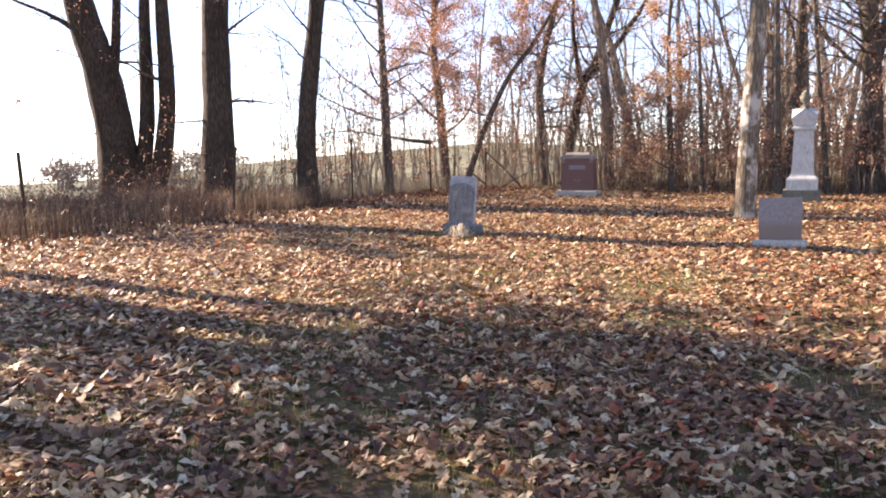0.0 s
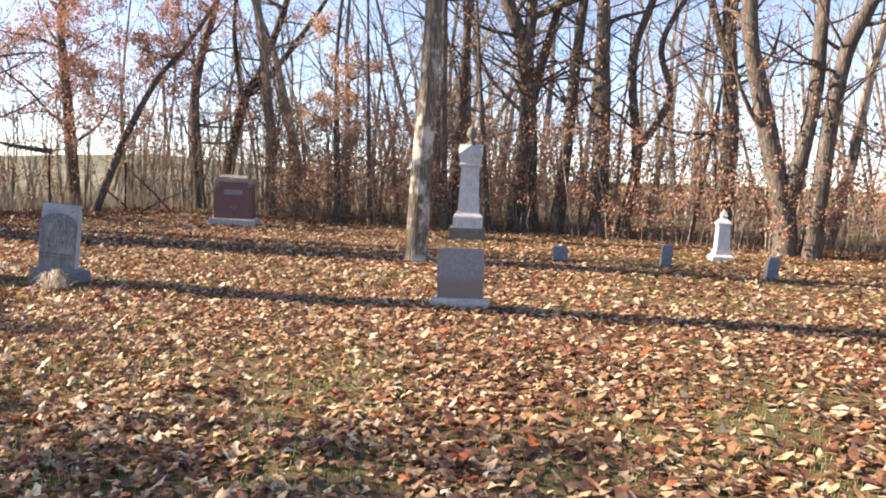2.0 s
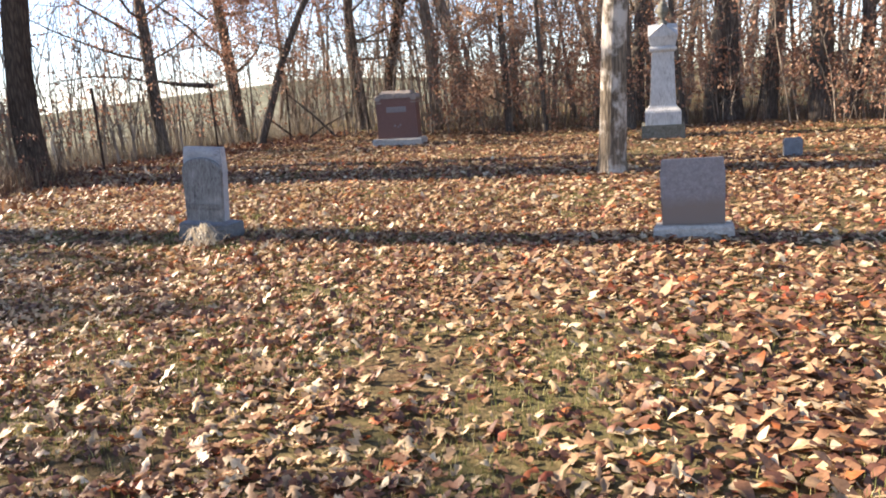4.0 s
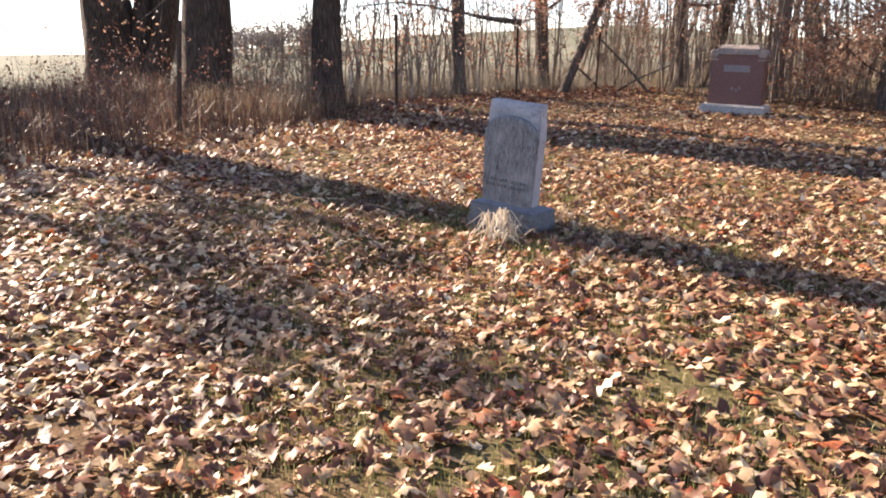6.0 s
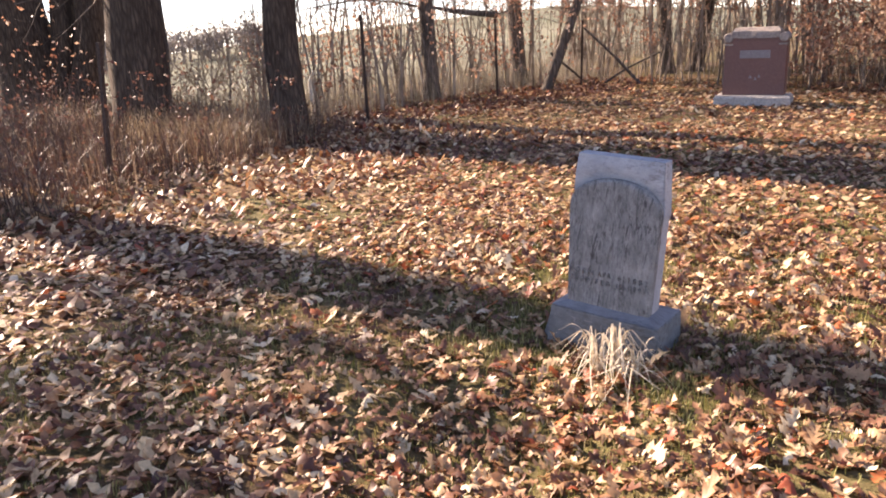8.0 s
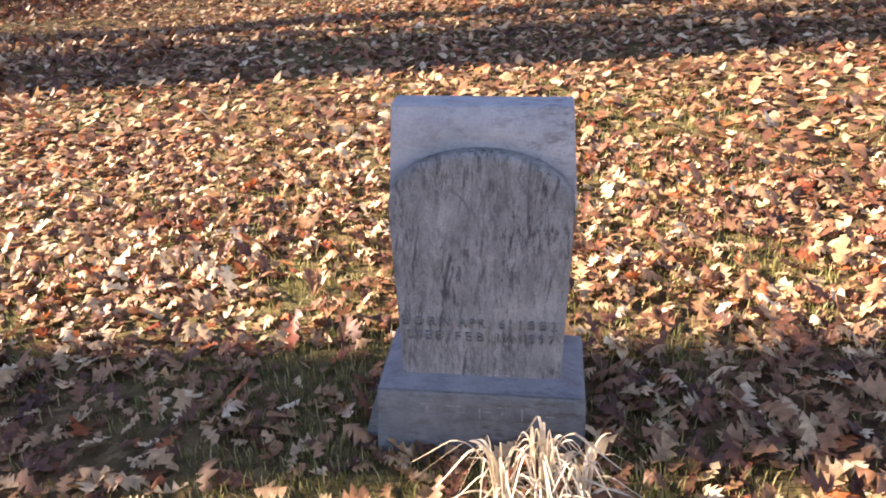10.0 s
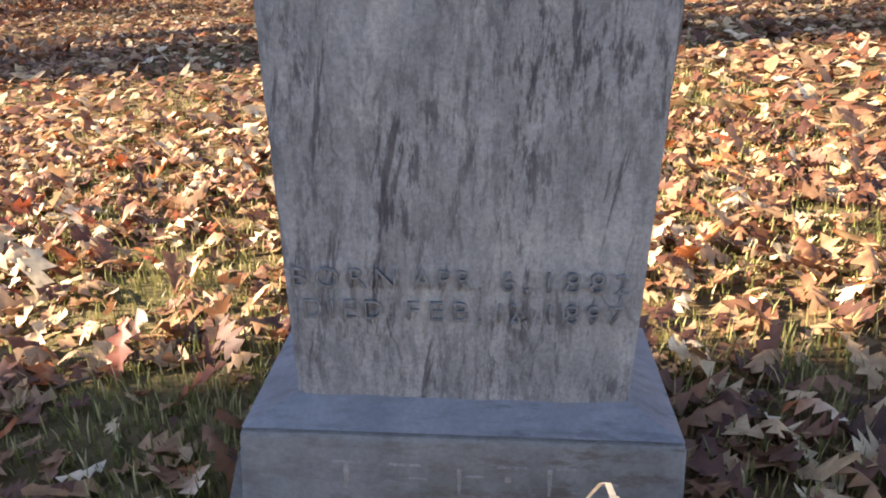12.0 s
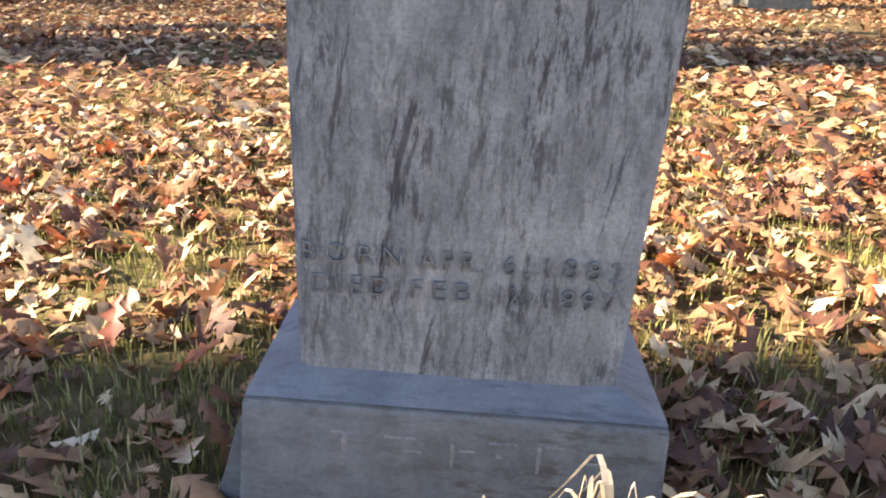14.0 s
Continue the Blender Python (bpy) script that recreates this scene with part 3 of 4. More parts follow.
def small_obelisk():
    top = empty("small_obelisk", pose(8.4, 9.85, -0.02, 0, 0, 12), "small white marble obelisk with pointed finial", "gravestone")
    part("base", soften(loft([(0.23, 0.23, -0.1), (0.23, 0.23, 0.12), (0.17, 0.17, 0.17), (0.16, 0.16, 0.25)]), 0.008, 2), m_white, top)
    part("shaft", soften(loft([(0.14, 0.14, 0.25), (0.12, 0.12, 0.80)]), 0.006, 2), m_white, top)
    part("cap", soften(loft([(0.145, 0.145, 0.80), (0.15, 0.15, 0.84), (0.07, 0.07, 0.93), (0.05, 0.05, 0.95), (0.07, 0.07, 0.99), (0.012, 0.012, 1.13)]), 0.005, 2), m_white, top, "pointed marble finial")
    return top


brown_monument()
white_monument()
gray_headstone()
small_obelisk()
for x, y, w, h, lean in ((5.28, 7.4, 0.28, 0.30, -4), (7.28, 7.75, 0.20, 0.43, 3), (9.1, 6.95, 0.20, 0.40, 5)):
    st = empty("small_marker", pose(x, y, 0, lean, lean / 2, 17), "small plain blue-gray marble grave marker", "gravestone", "small markers in the grass")
    bm = soften(loft([(w / 2, 0.045, -0.1), (w / 2, 0.045, h * 0.85), (w / 2 * 0.8, 0.04, h)]), 0.012, 2)
    part("slab", roughen(bm, 0.004, 2, 9.0, x), m_wash, st)


# ---- trees ----
def tree(name, guides, diam, seed, label, mat, limbs=10, height=13.0, first=3.0, leafiness=0, forks=(), leaf_mat=None, limb_len=3.6, sides=12, leaf_top=99.0, fine=2, leaf_size=1.0, crown_top=99.0):
    """A tree whose trunk runs through guide points; forks are further stems as lists of guides with a diameter."""
    rng = random.Random(seed)
    base = Vector((guides[0][0], guides[0][1], land(*guides[0][:2]) - 0.12))
    top = empty(name, Matrix.Translation(base), label, "tree", "bare trees round the cemetery")
    twigs, tips = Buf(), []
    for si, (pts, d0, *cut) in enumerate([(list(guides), diam)] + list(forks)):
        pts = [Vector(p) - base for p in pts]
        if si == 0:
            pts[0].z = 0.0
        last, prev = pts[-1], pts[-2]
        way = (last - prev).normalized()
        goal = cut[0] if cut else height * (1.0 if si == 0 else 0.9)
        while last.z < goal:
            way = (way + Vector((rng.uniform(-0.14, 0.14), rng.uniform(-0.14, 0.14), 0.22))).normalized()
            last = last + way * 2.2
            pts.append(last)
        line = spline(pts, 6)
        z0 = line[0].z
        rad = []
        for p in line:
            f = (p.z - z0) / max(0.1, line[-1].z - z0)
            flare = 0.30 * math.exp(-max(0, p.z) / 0.22) if si == 0 else 0
            rad.append(d0 / 2 * ((1 - 0.78 * f) + flare))
        b = Buf()
        b.tube(line, rad, sides)
        for i, v in enumerate(b.v):
            b.v[i] = v + 0.06 * d0 * noise.noise_vector(Vector((v.x * 3.1, v.y * 3.1, v.z * 0.9)) + Vector((seed, 0, 0)))
        mesh_object("trunk" if si == 0 else "limb", b.v, b.f, mat, top, smooth=True)
        for k in range(limbs):
            z = first + (min(line[-1].z, crown_top) - first) * (k + rng.random()) / limbs
            i = min(range(len(line)), key=lambda q: abs(line[q].z - z))
            if line[i].z < first * 0.6:
                continue
            an = rng.uniform(0, 2 * math.pi)
            d = Vector((math.cos(an), math.sin(an), rng.uniform(0.05, 0.8))).normalized()
            f = 1 - 0.55 * (line[i].z / height)
            grow(twigs, line[i], d, limb_len * rng.uniform(0.6, 1.15) * f, min(rad[i] * 0.5, (0.03 + 0.055 * rng.random()) * min(1.0, d0 / 0.6)), fine, rng, tips, 5, 0.1, 4 if fine < 3 else 3)
    mesh_object("crown", twigs.v, twigs.f, m_twig, top)
    if leafiness:
        lv = Buf()
        tips = [t for t in tips if t[0].z < leaf_top]
        for k in range(leafiness):
            p, d = tips[int(rng.random() * len(tips))]
            q = p + rand_dir(rng) * rng.uniform(0.02, 0.26)
            lv.leaf(q, (rand_dir(rng) + Vector((0, 0, -0.6))).normalized(), rand_dir(rng), leaf_size * rng.uniform(0.055, 0.105))
        mesh_object("foliage", lv.v, lv.f, leaf_mat or m_rust, top, "withered rust-brown leaves still hanging")
    return top


BARE = "bare gray-brown tree at the cemetery's edge"
tree("oak_tree", [(-8.98, 4.12, 0), (-9.02, 4.19, 2.3), (-8.75, 4.5, 5.7)], 0.62, 11, "large dark oak trunk by the fence", m_oak, 12, 14, 3.4, 700)
tree("oak_tree", [(-11.42, 2.71, 0), (-11.32, 2.8, 2.4), (-11.32, 2.9, 5.8)], 1.02, 12, "thick dark oak with withered leaves among weeds", m_oak, 13, 15, 1.7, 1000, limb_len=2.6)
tree("oak_tree", [(-17.7, 2.95, 0), (-17.75, 2.9, 2.8), (-18.15, 2.25, 6.4)], 1.5, 13, "multi-stemmed dark oak standing in the weeds", m_oak, 5, 14, 3.4, 900,
     forks=(([(-17.2, 3.3, -0.3), (-17, 3.75, 2.7), (-16.9, 3.85, 6.5)], 0.64), ([(-16.65, 3.55, -0.3), (-16.4, 4.15, 2.7), (-16.3, 4.15, 6.5)], 0.72), ([(-17.8, 2.85, 3.4), (-17.55, 3.05, 5.0), (-17.4, 3.25, 8)], 0.4), ([(-17.85, 2.75, 4.6), (-18.4, 1.85, 5.9), (-19.9, 0.35, 6.9)], 0.3, 7.2)))
tree("young_tree", [(-10.4, 8.85, 0), (-10.45, 8.8, 3.0), (-10.5, 8.75, 6.2)], 0.36, 14, BARE, m_bark, 24, 11, 1.8, 4500, leaf_top=7.5, leaf_size=0.85, fine=3, crown_top=9.0, forks=(([(-10.45, 8.8, 2.0), (-10.0, 9.35, 1.85), (-9.45, 10.0, 1.75)], 0.05, 0.0),))
tree("young_oak", [(-11.0, 12.6, 0), (-11.15, 12.5, 3.0), (-11.3, 12.35, 5.3), (-11.25, 12.4, 6.5)], 0.42, 15, "young oak still full of rust-coloured leaves", m_bark, 34, 10, 2.0, 26000, limb_len=3.5, leaf_top=8, leaf_size=0.85, fine=3, crown_top=9.0)
tree("leaning_tree", [(-9.2, 11.3, 0), (-8.94, 11.53, 0.8), (-8.5, 11.9, 2.35), (-7.83, 12.48, 4.1), (-7.2, 13.0, 5.15)], 0.26, 16, "thin tree leaning far to one side", m_bark, 14, 8.5, 1.6, 9000, limb_len=2.4)
tree("young_tree", [(-9.0, 16.5, 0), (-9.2, 16.36, 3.4), (-9.05, 16.45, 5.2), (-8.7, 16.7, 6.9)], 0.42, 17, BARE, m_bark, 24, 13, 2.0, 6000, leaf_top=8, fine=3, crown_top=9.5)
tree("forked_tree", [(-8.6, 17.2, 0), (-8.3, 17.4, 2.1), (-7.96, 17.61, 3.95), (-7.45, 17.9, 5.05), (-6.7, 18.4, 7.8)], 0.46, 18, "dark forked tree behind the brown monument", m_oak, 14, 12, 3.2, 500,
     forks=(([(-7.9, 17.65, 4.1), (-7.25, 18.05, 4.85), (-6.3, 18.65, 6.4)], 0.24), ([(-8.0, 17.6, 3.9), (-8.1, 17.5, 4.6), (-8.3, 17.4, 6.4)], 0.22)), fine=3, crown_top=9.5)
tree("thin_tree", [(-1.1, 13.2, 0), (-1.35, 13.1, 6.4)], 0.14, 19, BARE, m_bark, 18, 9, 2.0, 600, sides=8, limb_len=2.0, fine=3, crown_top=9.5)
tree("young_oak", [(-2.2, 13.4, 0), (-2.4, 13.4, 4.7)], 0.22, 20, "young oak with withered leaves", m_bark, 18, 9, 1.0, 5000, leaf_top=6, leaf_mat=m_tan_leaf, sides=8, limb_len=1.9, fine=3, crown_top=9.5)
tree("pale_tree", [(2.94, 5.38, 0), (3.02, 5.35, 1.7), (3.1, 5.4, 4.7)], 0.42, 21, "pale patchy-barked tree standing among the graves", m_birch, 9, 13, 4.2, 0)
tree("young_tree", [(1.0, 13.6, 0), (0.8, 13.5, 6.5)], 0.27, 22, BARE, m_bark, 18, 12, 2.6, 500, fine=3, crown_top=9.5)
tree("forest_tree", [(0.45, 16.3, 0), (0.75, 16.5, 7.3)], 0.38, 23, BARE, m_bark, 18, 13, 3.0, 500, fine=3, crown_top=9.5)
tree("thin_tree", [(2.1, 14.7, 0), (1.45, 14.6, 6.5)], 0.17, 24, BARE, m_bark, 18, 10, 2.5, 300, sides=8, fine=3, crown_top=9.5)
tree("forest_tree", [(3.02, 15.9, 0), (2.75, 15.9, 4.9), (2.0, 15.8, 7.1)], 0.66, 25, "stout forked tree with pale sunlit bark", m_bark, 18, 14, 3.2, 500,
     forks=(([(2.72, 15.9, 4.7), (2.85, 15.8, 7.0), (2.9, 15.7, 9)], 0.4), ([(2.6, 15.4, -0.1), (2.7, 15.5, 1.4), (2.85, 15.7, 3.0)], 0.4), ([(2.85, 15.8, 6.4), (4.2, 15.6, 6.9), (5.4, 15.4, 7.5)], 0.22)), fine=3, crown_top=9.5)
tree("forest_tree", [(3.97, 15.65, 0), (4.4, 15.7, 7.0)], 0.42, 26, BARE, m_bark, 18, 14, 3.0, 400, fine=3, crown_top=9.5)
tree("forest_tree", [(5.26, 15.27, 0), (5.15, 15.25, 4.0), (5.0, 15.2, 6.9)], 0.58, 27, BARE, m_bark, 18, 14, 3.0, 500, fine=3, crown_top=9.5)
tree("crooked_tree", [(5.83, 15.7, 0), (6.2, 15.7, 2.1), (5.9, 15.7, 5.1), (6.4, 15.7, 7.0)], 0.36, 28, "crooked bare tree with twisting limbs", m_bark, 18, 12, 2.6, 400,
     forks=(([(6.1, 15.7, 2.4), (7.0, 15.6, 4.0), (6.7, 15.6, 5.6), (7.6, 15.5, 7.4)], 0.24),), fine=3, crown_top=9.5)
tree("forest_tree", [(8.62, 15.4, 0), (8.7, 15.4, 3.0), (8.4, 15.4, 6.9)], 0.55, 29, BARE, m_bark, 18, 14, 3.0, 500, forks=(([(8.6, 15.4, 4.8), (8.0, 15.3, 6.5), (7.7, 15.3, 8)], 0.25),), fine=3, crown_top=9.5)
tree("forked_tree", [(9.96, 12.3, 0), (9.85, 12.3, 1.1), (8.9, 12.4, 4.8), (8.7, 12.4, 7)], 0.56, 30, "big tree forking low into a wide V", m_bark, 12, 13, 3.0, 500,
     forks=(([(9.92, 12.28, 1.0), (10.3, 12.2, 3.6), (10.35, 12.2, 6.2)], 0.42),), fine=3, crown_top=9.5)
tree("forest_tree", [(10.5, 12.2, 0), (10.8, 12.1, 4.3), (11.35, 12.0, 6.1)], 0.44, 31, BARE, m_bark, 18, 13, 3.0, 600, fine=3, crown_top=9.5)
# unseen trees added beside and behind the walk to cast the long shadows
for x, y, d, limbs, leaves, height, first in ((-20.0, -3.47, 1.15, 4, 150, 21, 14.0), (-9.5, -8.8, 0.75, 22, 15000, 13, 3.0), (-6.0, -10.6, 0.6, 20, 12000, 13, 3.0), (-4.5, -8.7, 0.5, 26, 20000, 13, 3.0),
                                             (-13.0, -10.0, 0.7, 20, 13000, 13, 3.0), (14.5, 8.5, 0.5, 7, 200, 13, 3.0), (-9.5, -7.9, 0.4, 22, 15000, 14, 6.5), (-24.0, -2.6, 0.6, 34, 26000, 8, 1.0), (-20.5, -4.9, 0.5, 22, 10000, 8.5, 3.0), (-16.0, -5.1, 0.4, 24, 6000, 7.4, 2.4)):
    tree("oak_tree", [(x, y, 0), (x, y, 3), (x, y, height * 0.66)], d, 40 + int(abs(7 * x + y)), "unseen oak added to cast long shadows", m_oak, limbs, height, first, leaves // 3, leaf_size=1.73, limb_len=2.3 if x == -16.0 else 3.6)


# ---- woods, brush ----
def scatter_woods():
    rng = random.Random(5)
    wood, tips = Buf(), []
    for k in range(285):
        if k < 45:
            x, y = rng.uniform(11.5, 36), rng.uniform(13.5, 32)
        elif k < 180:
            x, y = rng.uniform(-6, 34), rng.uniform(16.5, 52)
        else:
            x, y = rng.uniform(-14, 1), rng.uniform(14, 50)
            if k >= 225:
                x, y = rng.uniform(-15, -1), rng.uniform(15.5, 34)
            elif y < 14 + (x + 14) * 0.1 or x < -9 - (y - 14) * 0.05 and rng.random() < 0.75:
                continue
        if x > 13:
            y -= 7
        r = rng.choice((0.05, 0.07, 0.09, 0.13, 0.2)) if k < 225 else rng.choice((0.04, 0.05, 0.07))
        h = 6 + 40 * r * rng.uniform(0.7, 1.1)
        p = Vector((x, y, land(x, y) - 0.1))
        d = Vector((rng.uniform(-0.13, 0.13), rng.uniform(-0.13, 0.13), 1)).normalized()
        pts, rad = [p], [r]
        for i in range(5):
            d = (d + rand_dir(rng) * 0.17).normalized()
            pts.append(pts[-1] + d * h / 5)
            rad.append(r * (1 - 0.16 * (i + 1)))
        wood.tube(pts, rad, 5)
        for i in range(10 if y < 30 and k < 225 else 6):
            j = rng.randint(1, 5)
            an = rng.uniform(0, 6.3)
            grow(wood, pts[j], Vector((math.cos(an), math.sin(an), rng.uniform(0.2, 1.0))).normalized(), rng.uniform(1.4, 4.0), min(rad[j] * 0.5, 0.04), 1, rng, tips, 3, 0.12, 5)
    tagged(mesh_object("far_woods", wood.v, wood.f, m_sapling), "bare winter woods behind the graves", "woods", kind="stuff")
    lv = Buf()
    low = [t for t in tips if t[0].z < 4.5]
    for k in range(9000):
        p, d = low[int(rng.random() * len(low))]
        lv.leaf(p + rand_dir(rng) * rng.uniform(0.02, 0.5), rand_dir(rng), rand_dir(rng), rng.uniform(0.08, 0.15))
    tagged(mesh_object("woods_leaves", lv.v, lv.f, m_tan_leaf), "withered tan leaves hanging in the woods", "leaves", kind="stuff")


def scatter_brush():
    rng = random.Random(6)
    b, lv, tips = Buf(), Buf(), []
    spots = []
    for k in range(640):
        u = rng.random()
        if u < 0.62:                                   # thicket behind the graves
            x = rng.uniform(-4.2, 23)
            y = 13.0 + 0.33 * max(0, 4 - abs(x - 3)) + rng.random() ** 1.5 * 6 - max(0, min(x, 17) - 7) * 0.35
        else:                                          # along the fence
            t = rng.random()
            x, y = -9.8 - rng.random() * 3.4, 4.6 + t * 9.5
            if t > 0.8:
                x = rng.uniform(-10.5, -4)
                y = rng.uniform(13, 15)
        spots.append((x, y, u))
    for k in range(330):                               # thin growth behind the brown monument
        spots.append((rng.uniform(-13.5, -2.0), rng.uniform(13.2, 20), 0.7))
    for x, y, u in spots:
        h = rng.uniform(1.0, 3.6) if u < 0.62 else rng.uniform(1.4, 5.2)
        p = Vector((x, y, land(x, y) - 0.05))
        d = Vector((rng.uniform(-0.16, 0.16), rng.uniform(-0.16, 0.16), 1)).normalized()
        r = rng.uniform(0.008, 0.022) * (h / 3)
        pts, rad = [p], [r]
        for i in range(5):
            d = (d + rand_dir(rng) * 0.12).normalized()
            pts.append(pts[-1] + d * h / 5)
            rad.append(r * (1 - 0.15 * (i + 1)))
        b.tube(pts, rad, 3)
        mine = []
        for i in range(5):
            j = rng.randint(1, 5)
            an = rng.uniform(0, 6.3)
            grow(b, pts[j], Vector((math.cos(an), math.sin(an), rng.uniform(0.2, 1.2))).normalized(), rng.uniform(0.5, 1.2), r * 0.5, 1, rng, mine, 3, 0.1, 2)
        leafy = (0.95 if -3.5 < x < 8 else 0.85) if u < 0.62 else 0.07
        if rng.random() < leafy:
            for i in range(rng.randint(90, 190)):
                q, dd = mine[int(rng.random() * len(mine))]
                lv.leaf(q + rand_dir(rng) * rng.uniform(0.02, 0.34), (rand_dir(rng) + Vector((0, 0, -0.5))).normalized(), rand_dir(rng), rng.uniform(0.06, 0.115))
    tagged(mesh_object("brush", b.v, b.f, m_sapling), "thin bare saplings and brush", "brush", kind="stuff")
    tagged(mesh_object("brush_leaves", lv.v, lv.f, m_rust), "rust-brown withered leaves on the brush", "leaves", kind="stuff")


def hedge():
    """Tangled bushes out in the field, and a far hedgerow."""
    rng = random.Random(9)
    b = Buf()
    for k in range(26):
        if k < 18:
            x, y, h, w = -28 + rng.gauss(0, 3.2), 12.5 + rng.gauss(0, 2.0), rng.uniform(1.6, 3.2), 0.03
        else:
            x, y, h, w = rng.uniform(-60, -45), rng.uniform(10, 62), rng.uniform(2.0, 4.0), 0.05
        p = Vector((x, y, land(x, y) - 0.1))
        for i in range(4):
            an = rng.uniform(0, 6.3)
            grow(b, p, Vector((math.cos(an) * 0.6, math.sin(an) * 0.6, 1)).normalized(), h, w, 2, rng, [], 3, 0.05, 4)
    tagged(mesh_object("hedgerow", b.v, b.f, m_sapling), "bare gray bushes out in the field", "bushes", kind="stuff")


def treeline():
    """A far belt of bare trees across the field."""
    rng = random.Random(15)
    lv, st = Buf(), Buf()
    for k in range(46):
        an, dist = radians(rng.uniform(55.5, 68)), rng.uniform(132, 150)
        x, y = 2 - dist * math.sin(an), -5 + dist * math.cos(an)
        z, h = land(x, y), rng.uniform(4.0, 7.0)
        st.tube([Vector((x, y, z - 0.2)), Vector((x, y, z + h * 0.8))], [0.18, 0.05], 4)
        for i in range(110):
            d = rand_dir(rng)
            c = Vector((x + d.x * h * 0.45, y + d.y * h * 0.45, z + h * (0.52 + 0.46 * d.z * rng.random())))
            lv.leaf(c, rand_dir(rng), rand_dir(rng), rng.uniform(0.35, 0.8))
    tagged(mesh_object("far_treeline", st.v, st.f, m_sapling), "distant belt of bare trees across the field", "trees", kind="stuff")
    tagged(mesh_object("far_twigs", lv.v, lv.f, m_far), "gray twig crowns of the distant trees", "trees", kind="stuff")


treeline()
scatter_woods()
scatter_brush()
hedge()


# ---- fence ----
for x, y, h, lx, ly in ((-7.15, 0.3, 1.65, -3, 3), (-8.85, 5.72, 1.85, 0, 0), (-9.2, 9.67, 1.65, 1, 0), (-9.01, 12.5, 1.55, 0, 1), (-6.6, -4.5, 1.6, 2, 0)):
    post = empty("fence_post", pose(x, y, land(x, y) - 0.2, lx, ly, 20), "thin rusty steel fence post", "fence post", "posts of the old fence")
    part("web", loft([(0.006, 0.026, 0), (0.006, 0.026, h + 0.2)]), m_rust_steel, post)
    bm = loft([(0.024, 0.005, 0), (0.024, 0.005, h + 0.2)])
    bmesh.ops.translate(bm, verts=bm.verts[:], vec=(0, -0.031, 0))
    part("flange", bm, m_rust_steel, post)


def fallen(name, pts, r, label, mat=m_bark):
    b = Buf()
    line = spline(pts, 5)
    b.tube(line, [r * (1 - 0.4 * i / len(line)) for i in range(len(line))], 7)
    tagged(mesh_object(name, b.v, b.f, mat, smooth=True), label, "branch")


fallen("fallen_branch", [(-7.85, 13.3, -0.03), (-8.4, 13.0, 0.65), (-9.05, 12.65, 1.35)], 0.04, "dead branch leaning on the fence post")
fallen("broken_stem", [(-9.25, 4.8, -0.05), (-9.3, 4.85, 0.45), (-9.4, 4.9, 0.75), (-9.3, 4.95, 0.95)], 0.045, "pale broken stem in the fence row", m_pale)
fallen("fallen_branch", [(-9.7, 12.2, 0.8), (-9.2, 12.6, 0.25), (-8.95, 12.75, -0.02)], 0.035, "dead branch leaning on the fence post")
fallen("fallen_branch", [(-8.75, 12.9, -0.02), (-8.2, 13.3, 0.4), (-7.6, 13.8, 0.75)], 0.03, "dead branch propped in the brush")


# ---- grass, weeds and leaves ----
def blades(name, spots, hmin, hmax, width, mat, label, seed, droop=0.5, category="grass", kind="stuff"):
    """Bent blades of three joints each, at (x, y) spots."""
    rs = np.random.RandomState(seed)
    n = len(spots)
    spots = np.array(spots)
    zs = np.array([land(x, y) for x, y in spots])
    an, h = rs.uniform(0, 2 * np.pi, n), rs.uniform(hmin, hmax, n)
    out, side = np.stack([np.cos(an), np.sin(an)], 1), np.stack([-np.sin(an), np.cos(an)], 1)
    b = rs.uniform(0.1, 1, n) * droop
    V = np.zeros((n, 5, 3))
    for i, (f, wd) in enumerate(((0, 1), (0.55, 0.8))):
        for s in (0, 1):
            V[:, i * 2 + s, :2] = spots + out * (h * b * f ** 2)[:, None] + side * ((s - 0.5) * width * wd)
            V[:, i * 2 + s, 2] = zs + h * f * (1 - 0.2 * b * f) - 0.01
    V[:, 4, :2] = spots + out * (h * b)[:, None]
    V[:, 4, 2] = zs + h * (1 - 0.45 * b) - 0.01
    idx = (np.arange(n) * 5)[:, None]
    quads = (idx + np.array([0, 1, 3, 2])).tolist()
    tris = (idx + np.array([2, 3, 4])).tolist()
    return tagged(mesh_object(name, V.reshape(-1, 3), quads + tris, mat), label, category, kind=kind)


rs = np.random.RandomState(3)


def patchy(n, x0, x1, y0, y1, cut=0.0, scale=0.5, seed=0.0):
    out = []
    while len(out) < n:
        x, y = rs.uniform(x0, x1), rs.uniform(y0, y1)
        if noise.noise((x * scale, y * scale, seed)) > cut + rs.uniform(-0.15, 0.15):
            out.append((x, y))
    return out


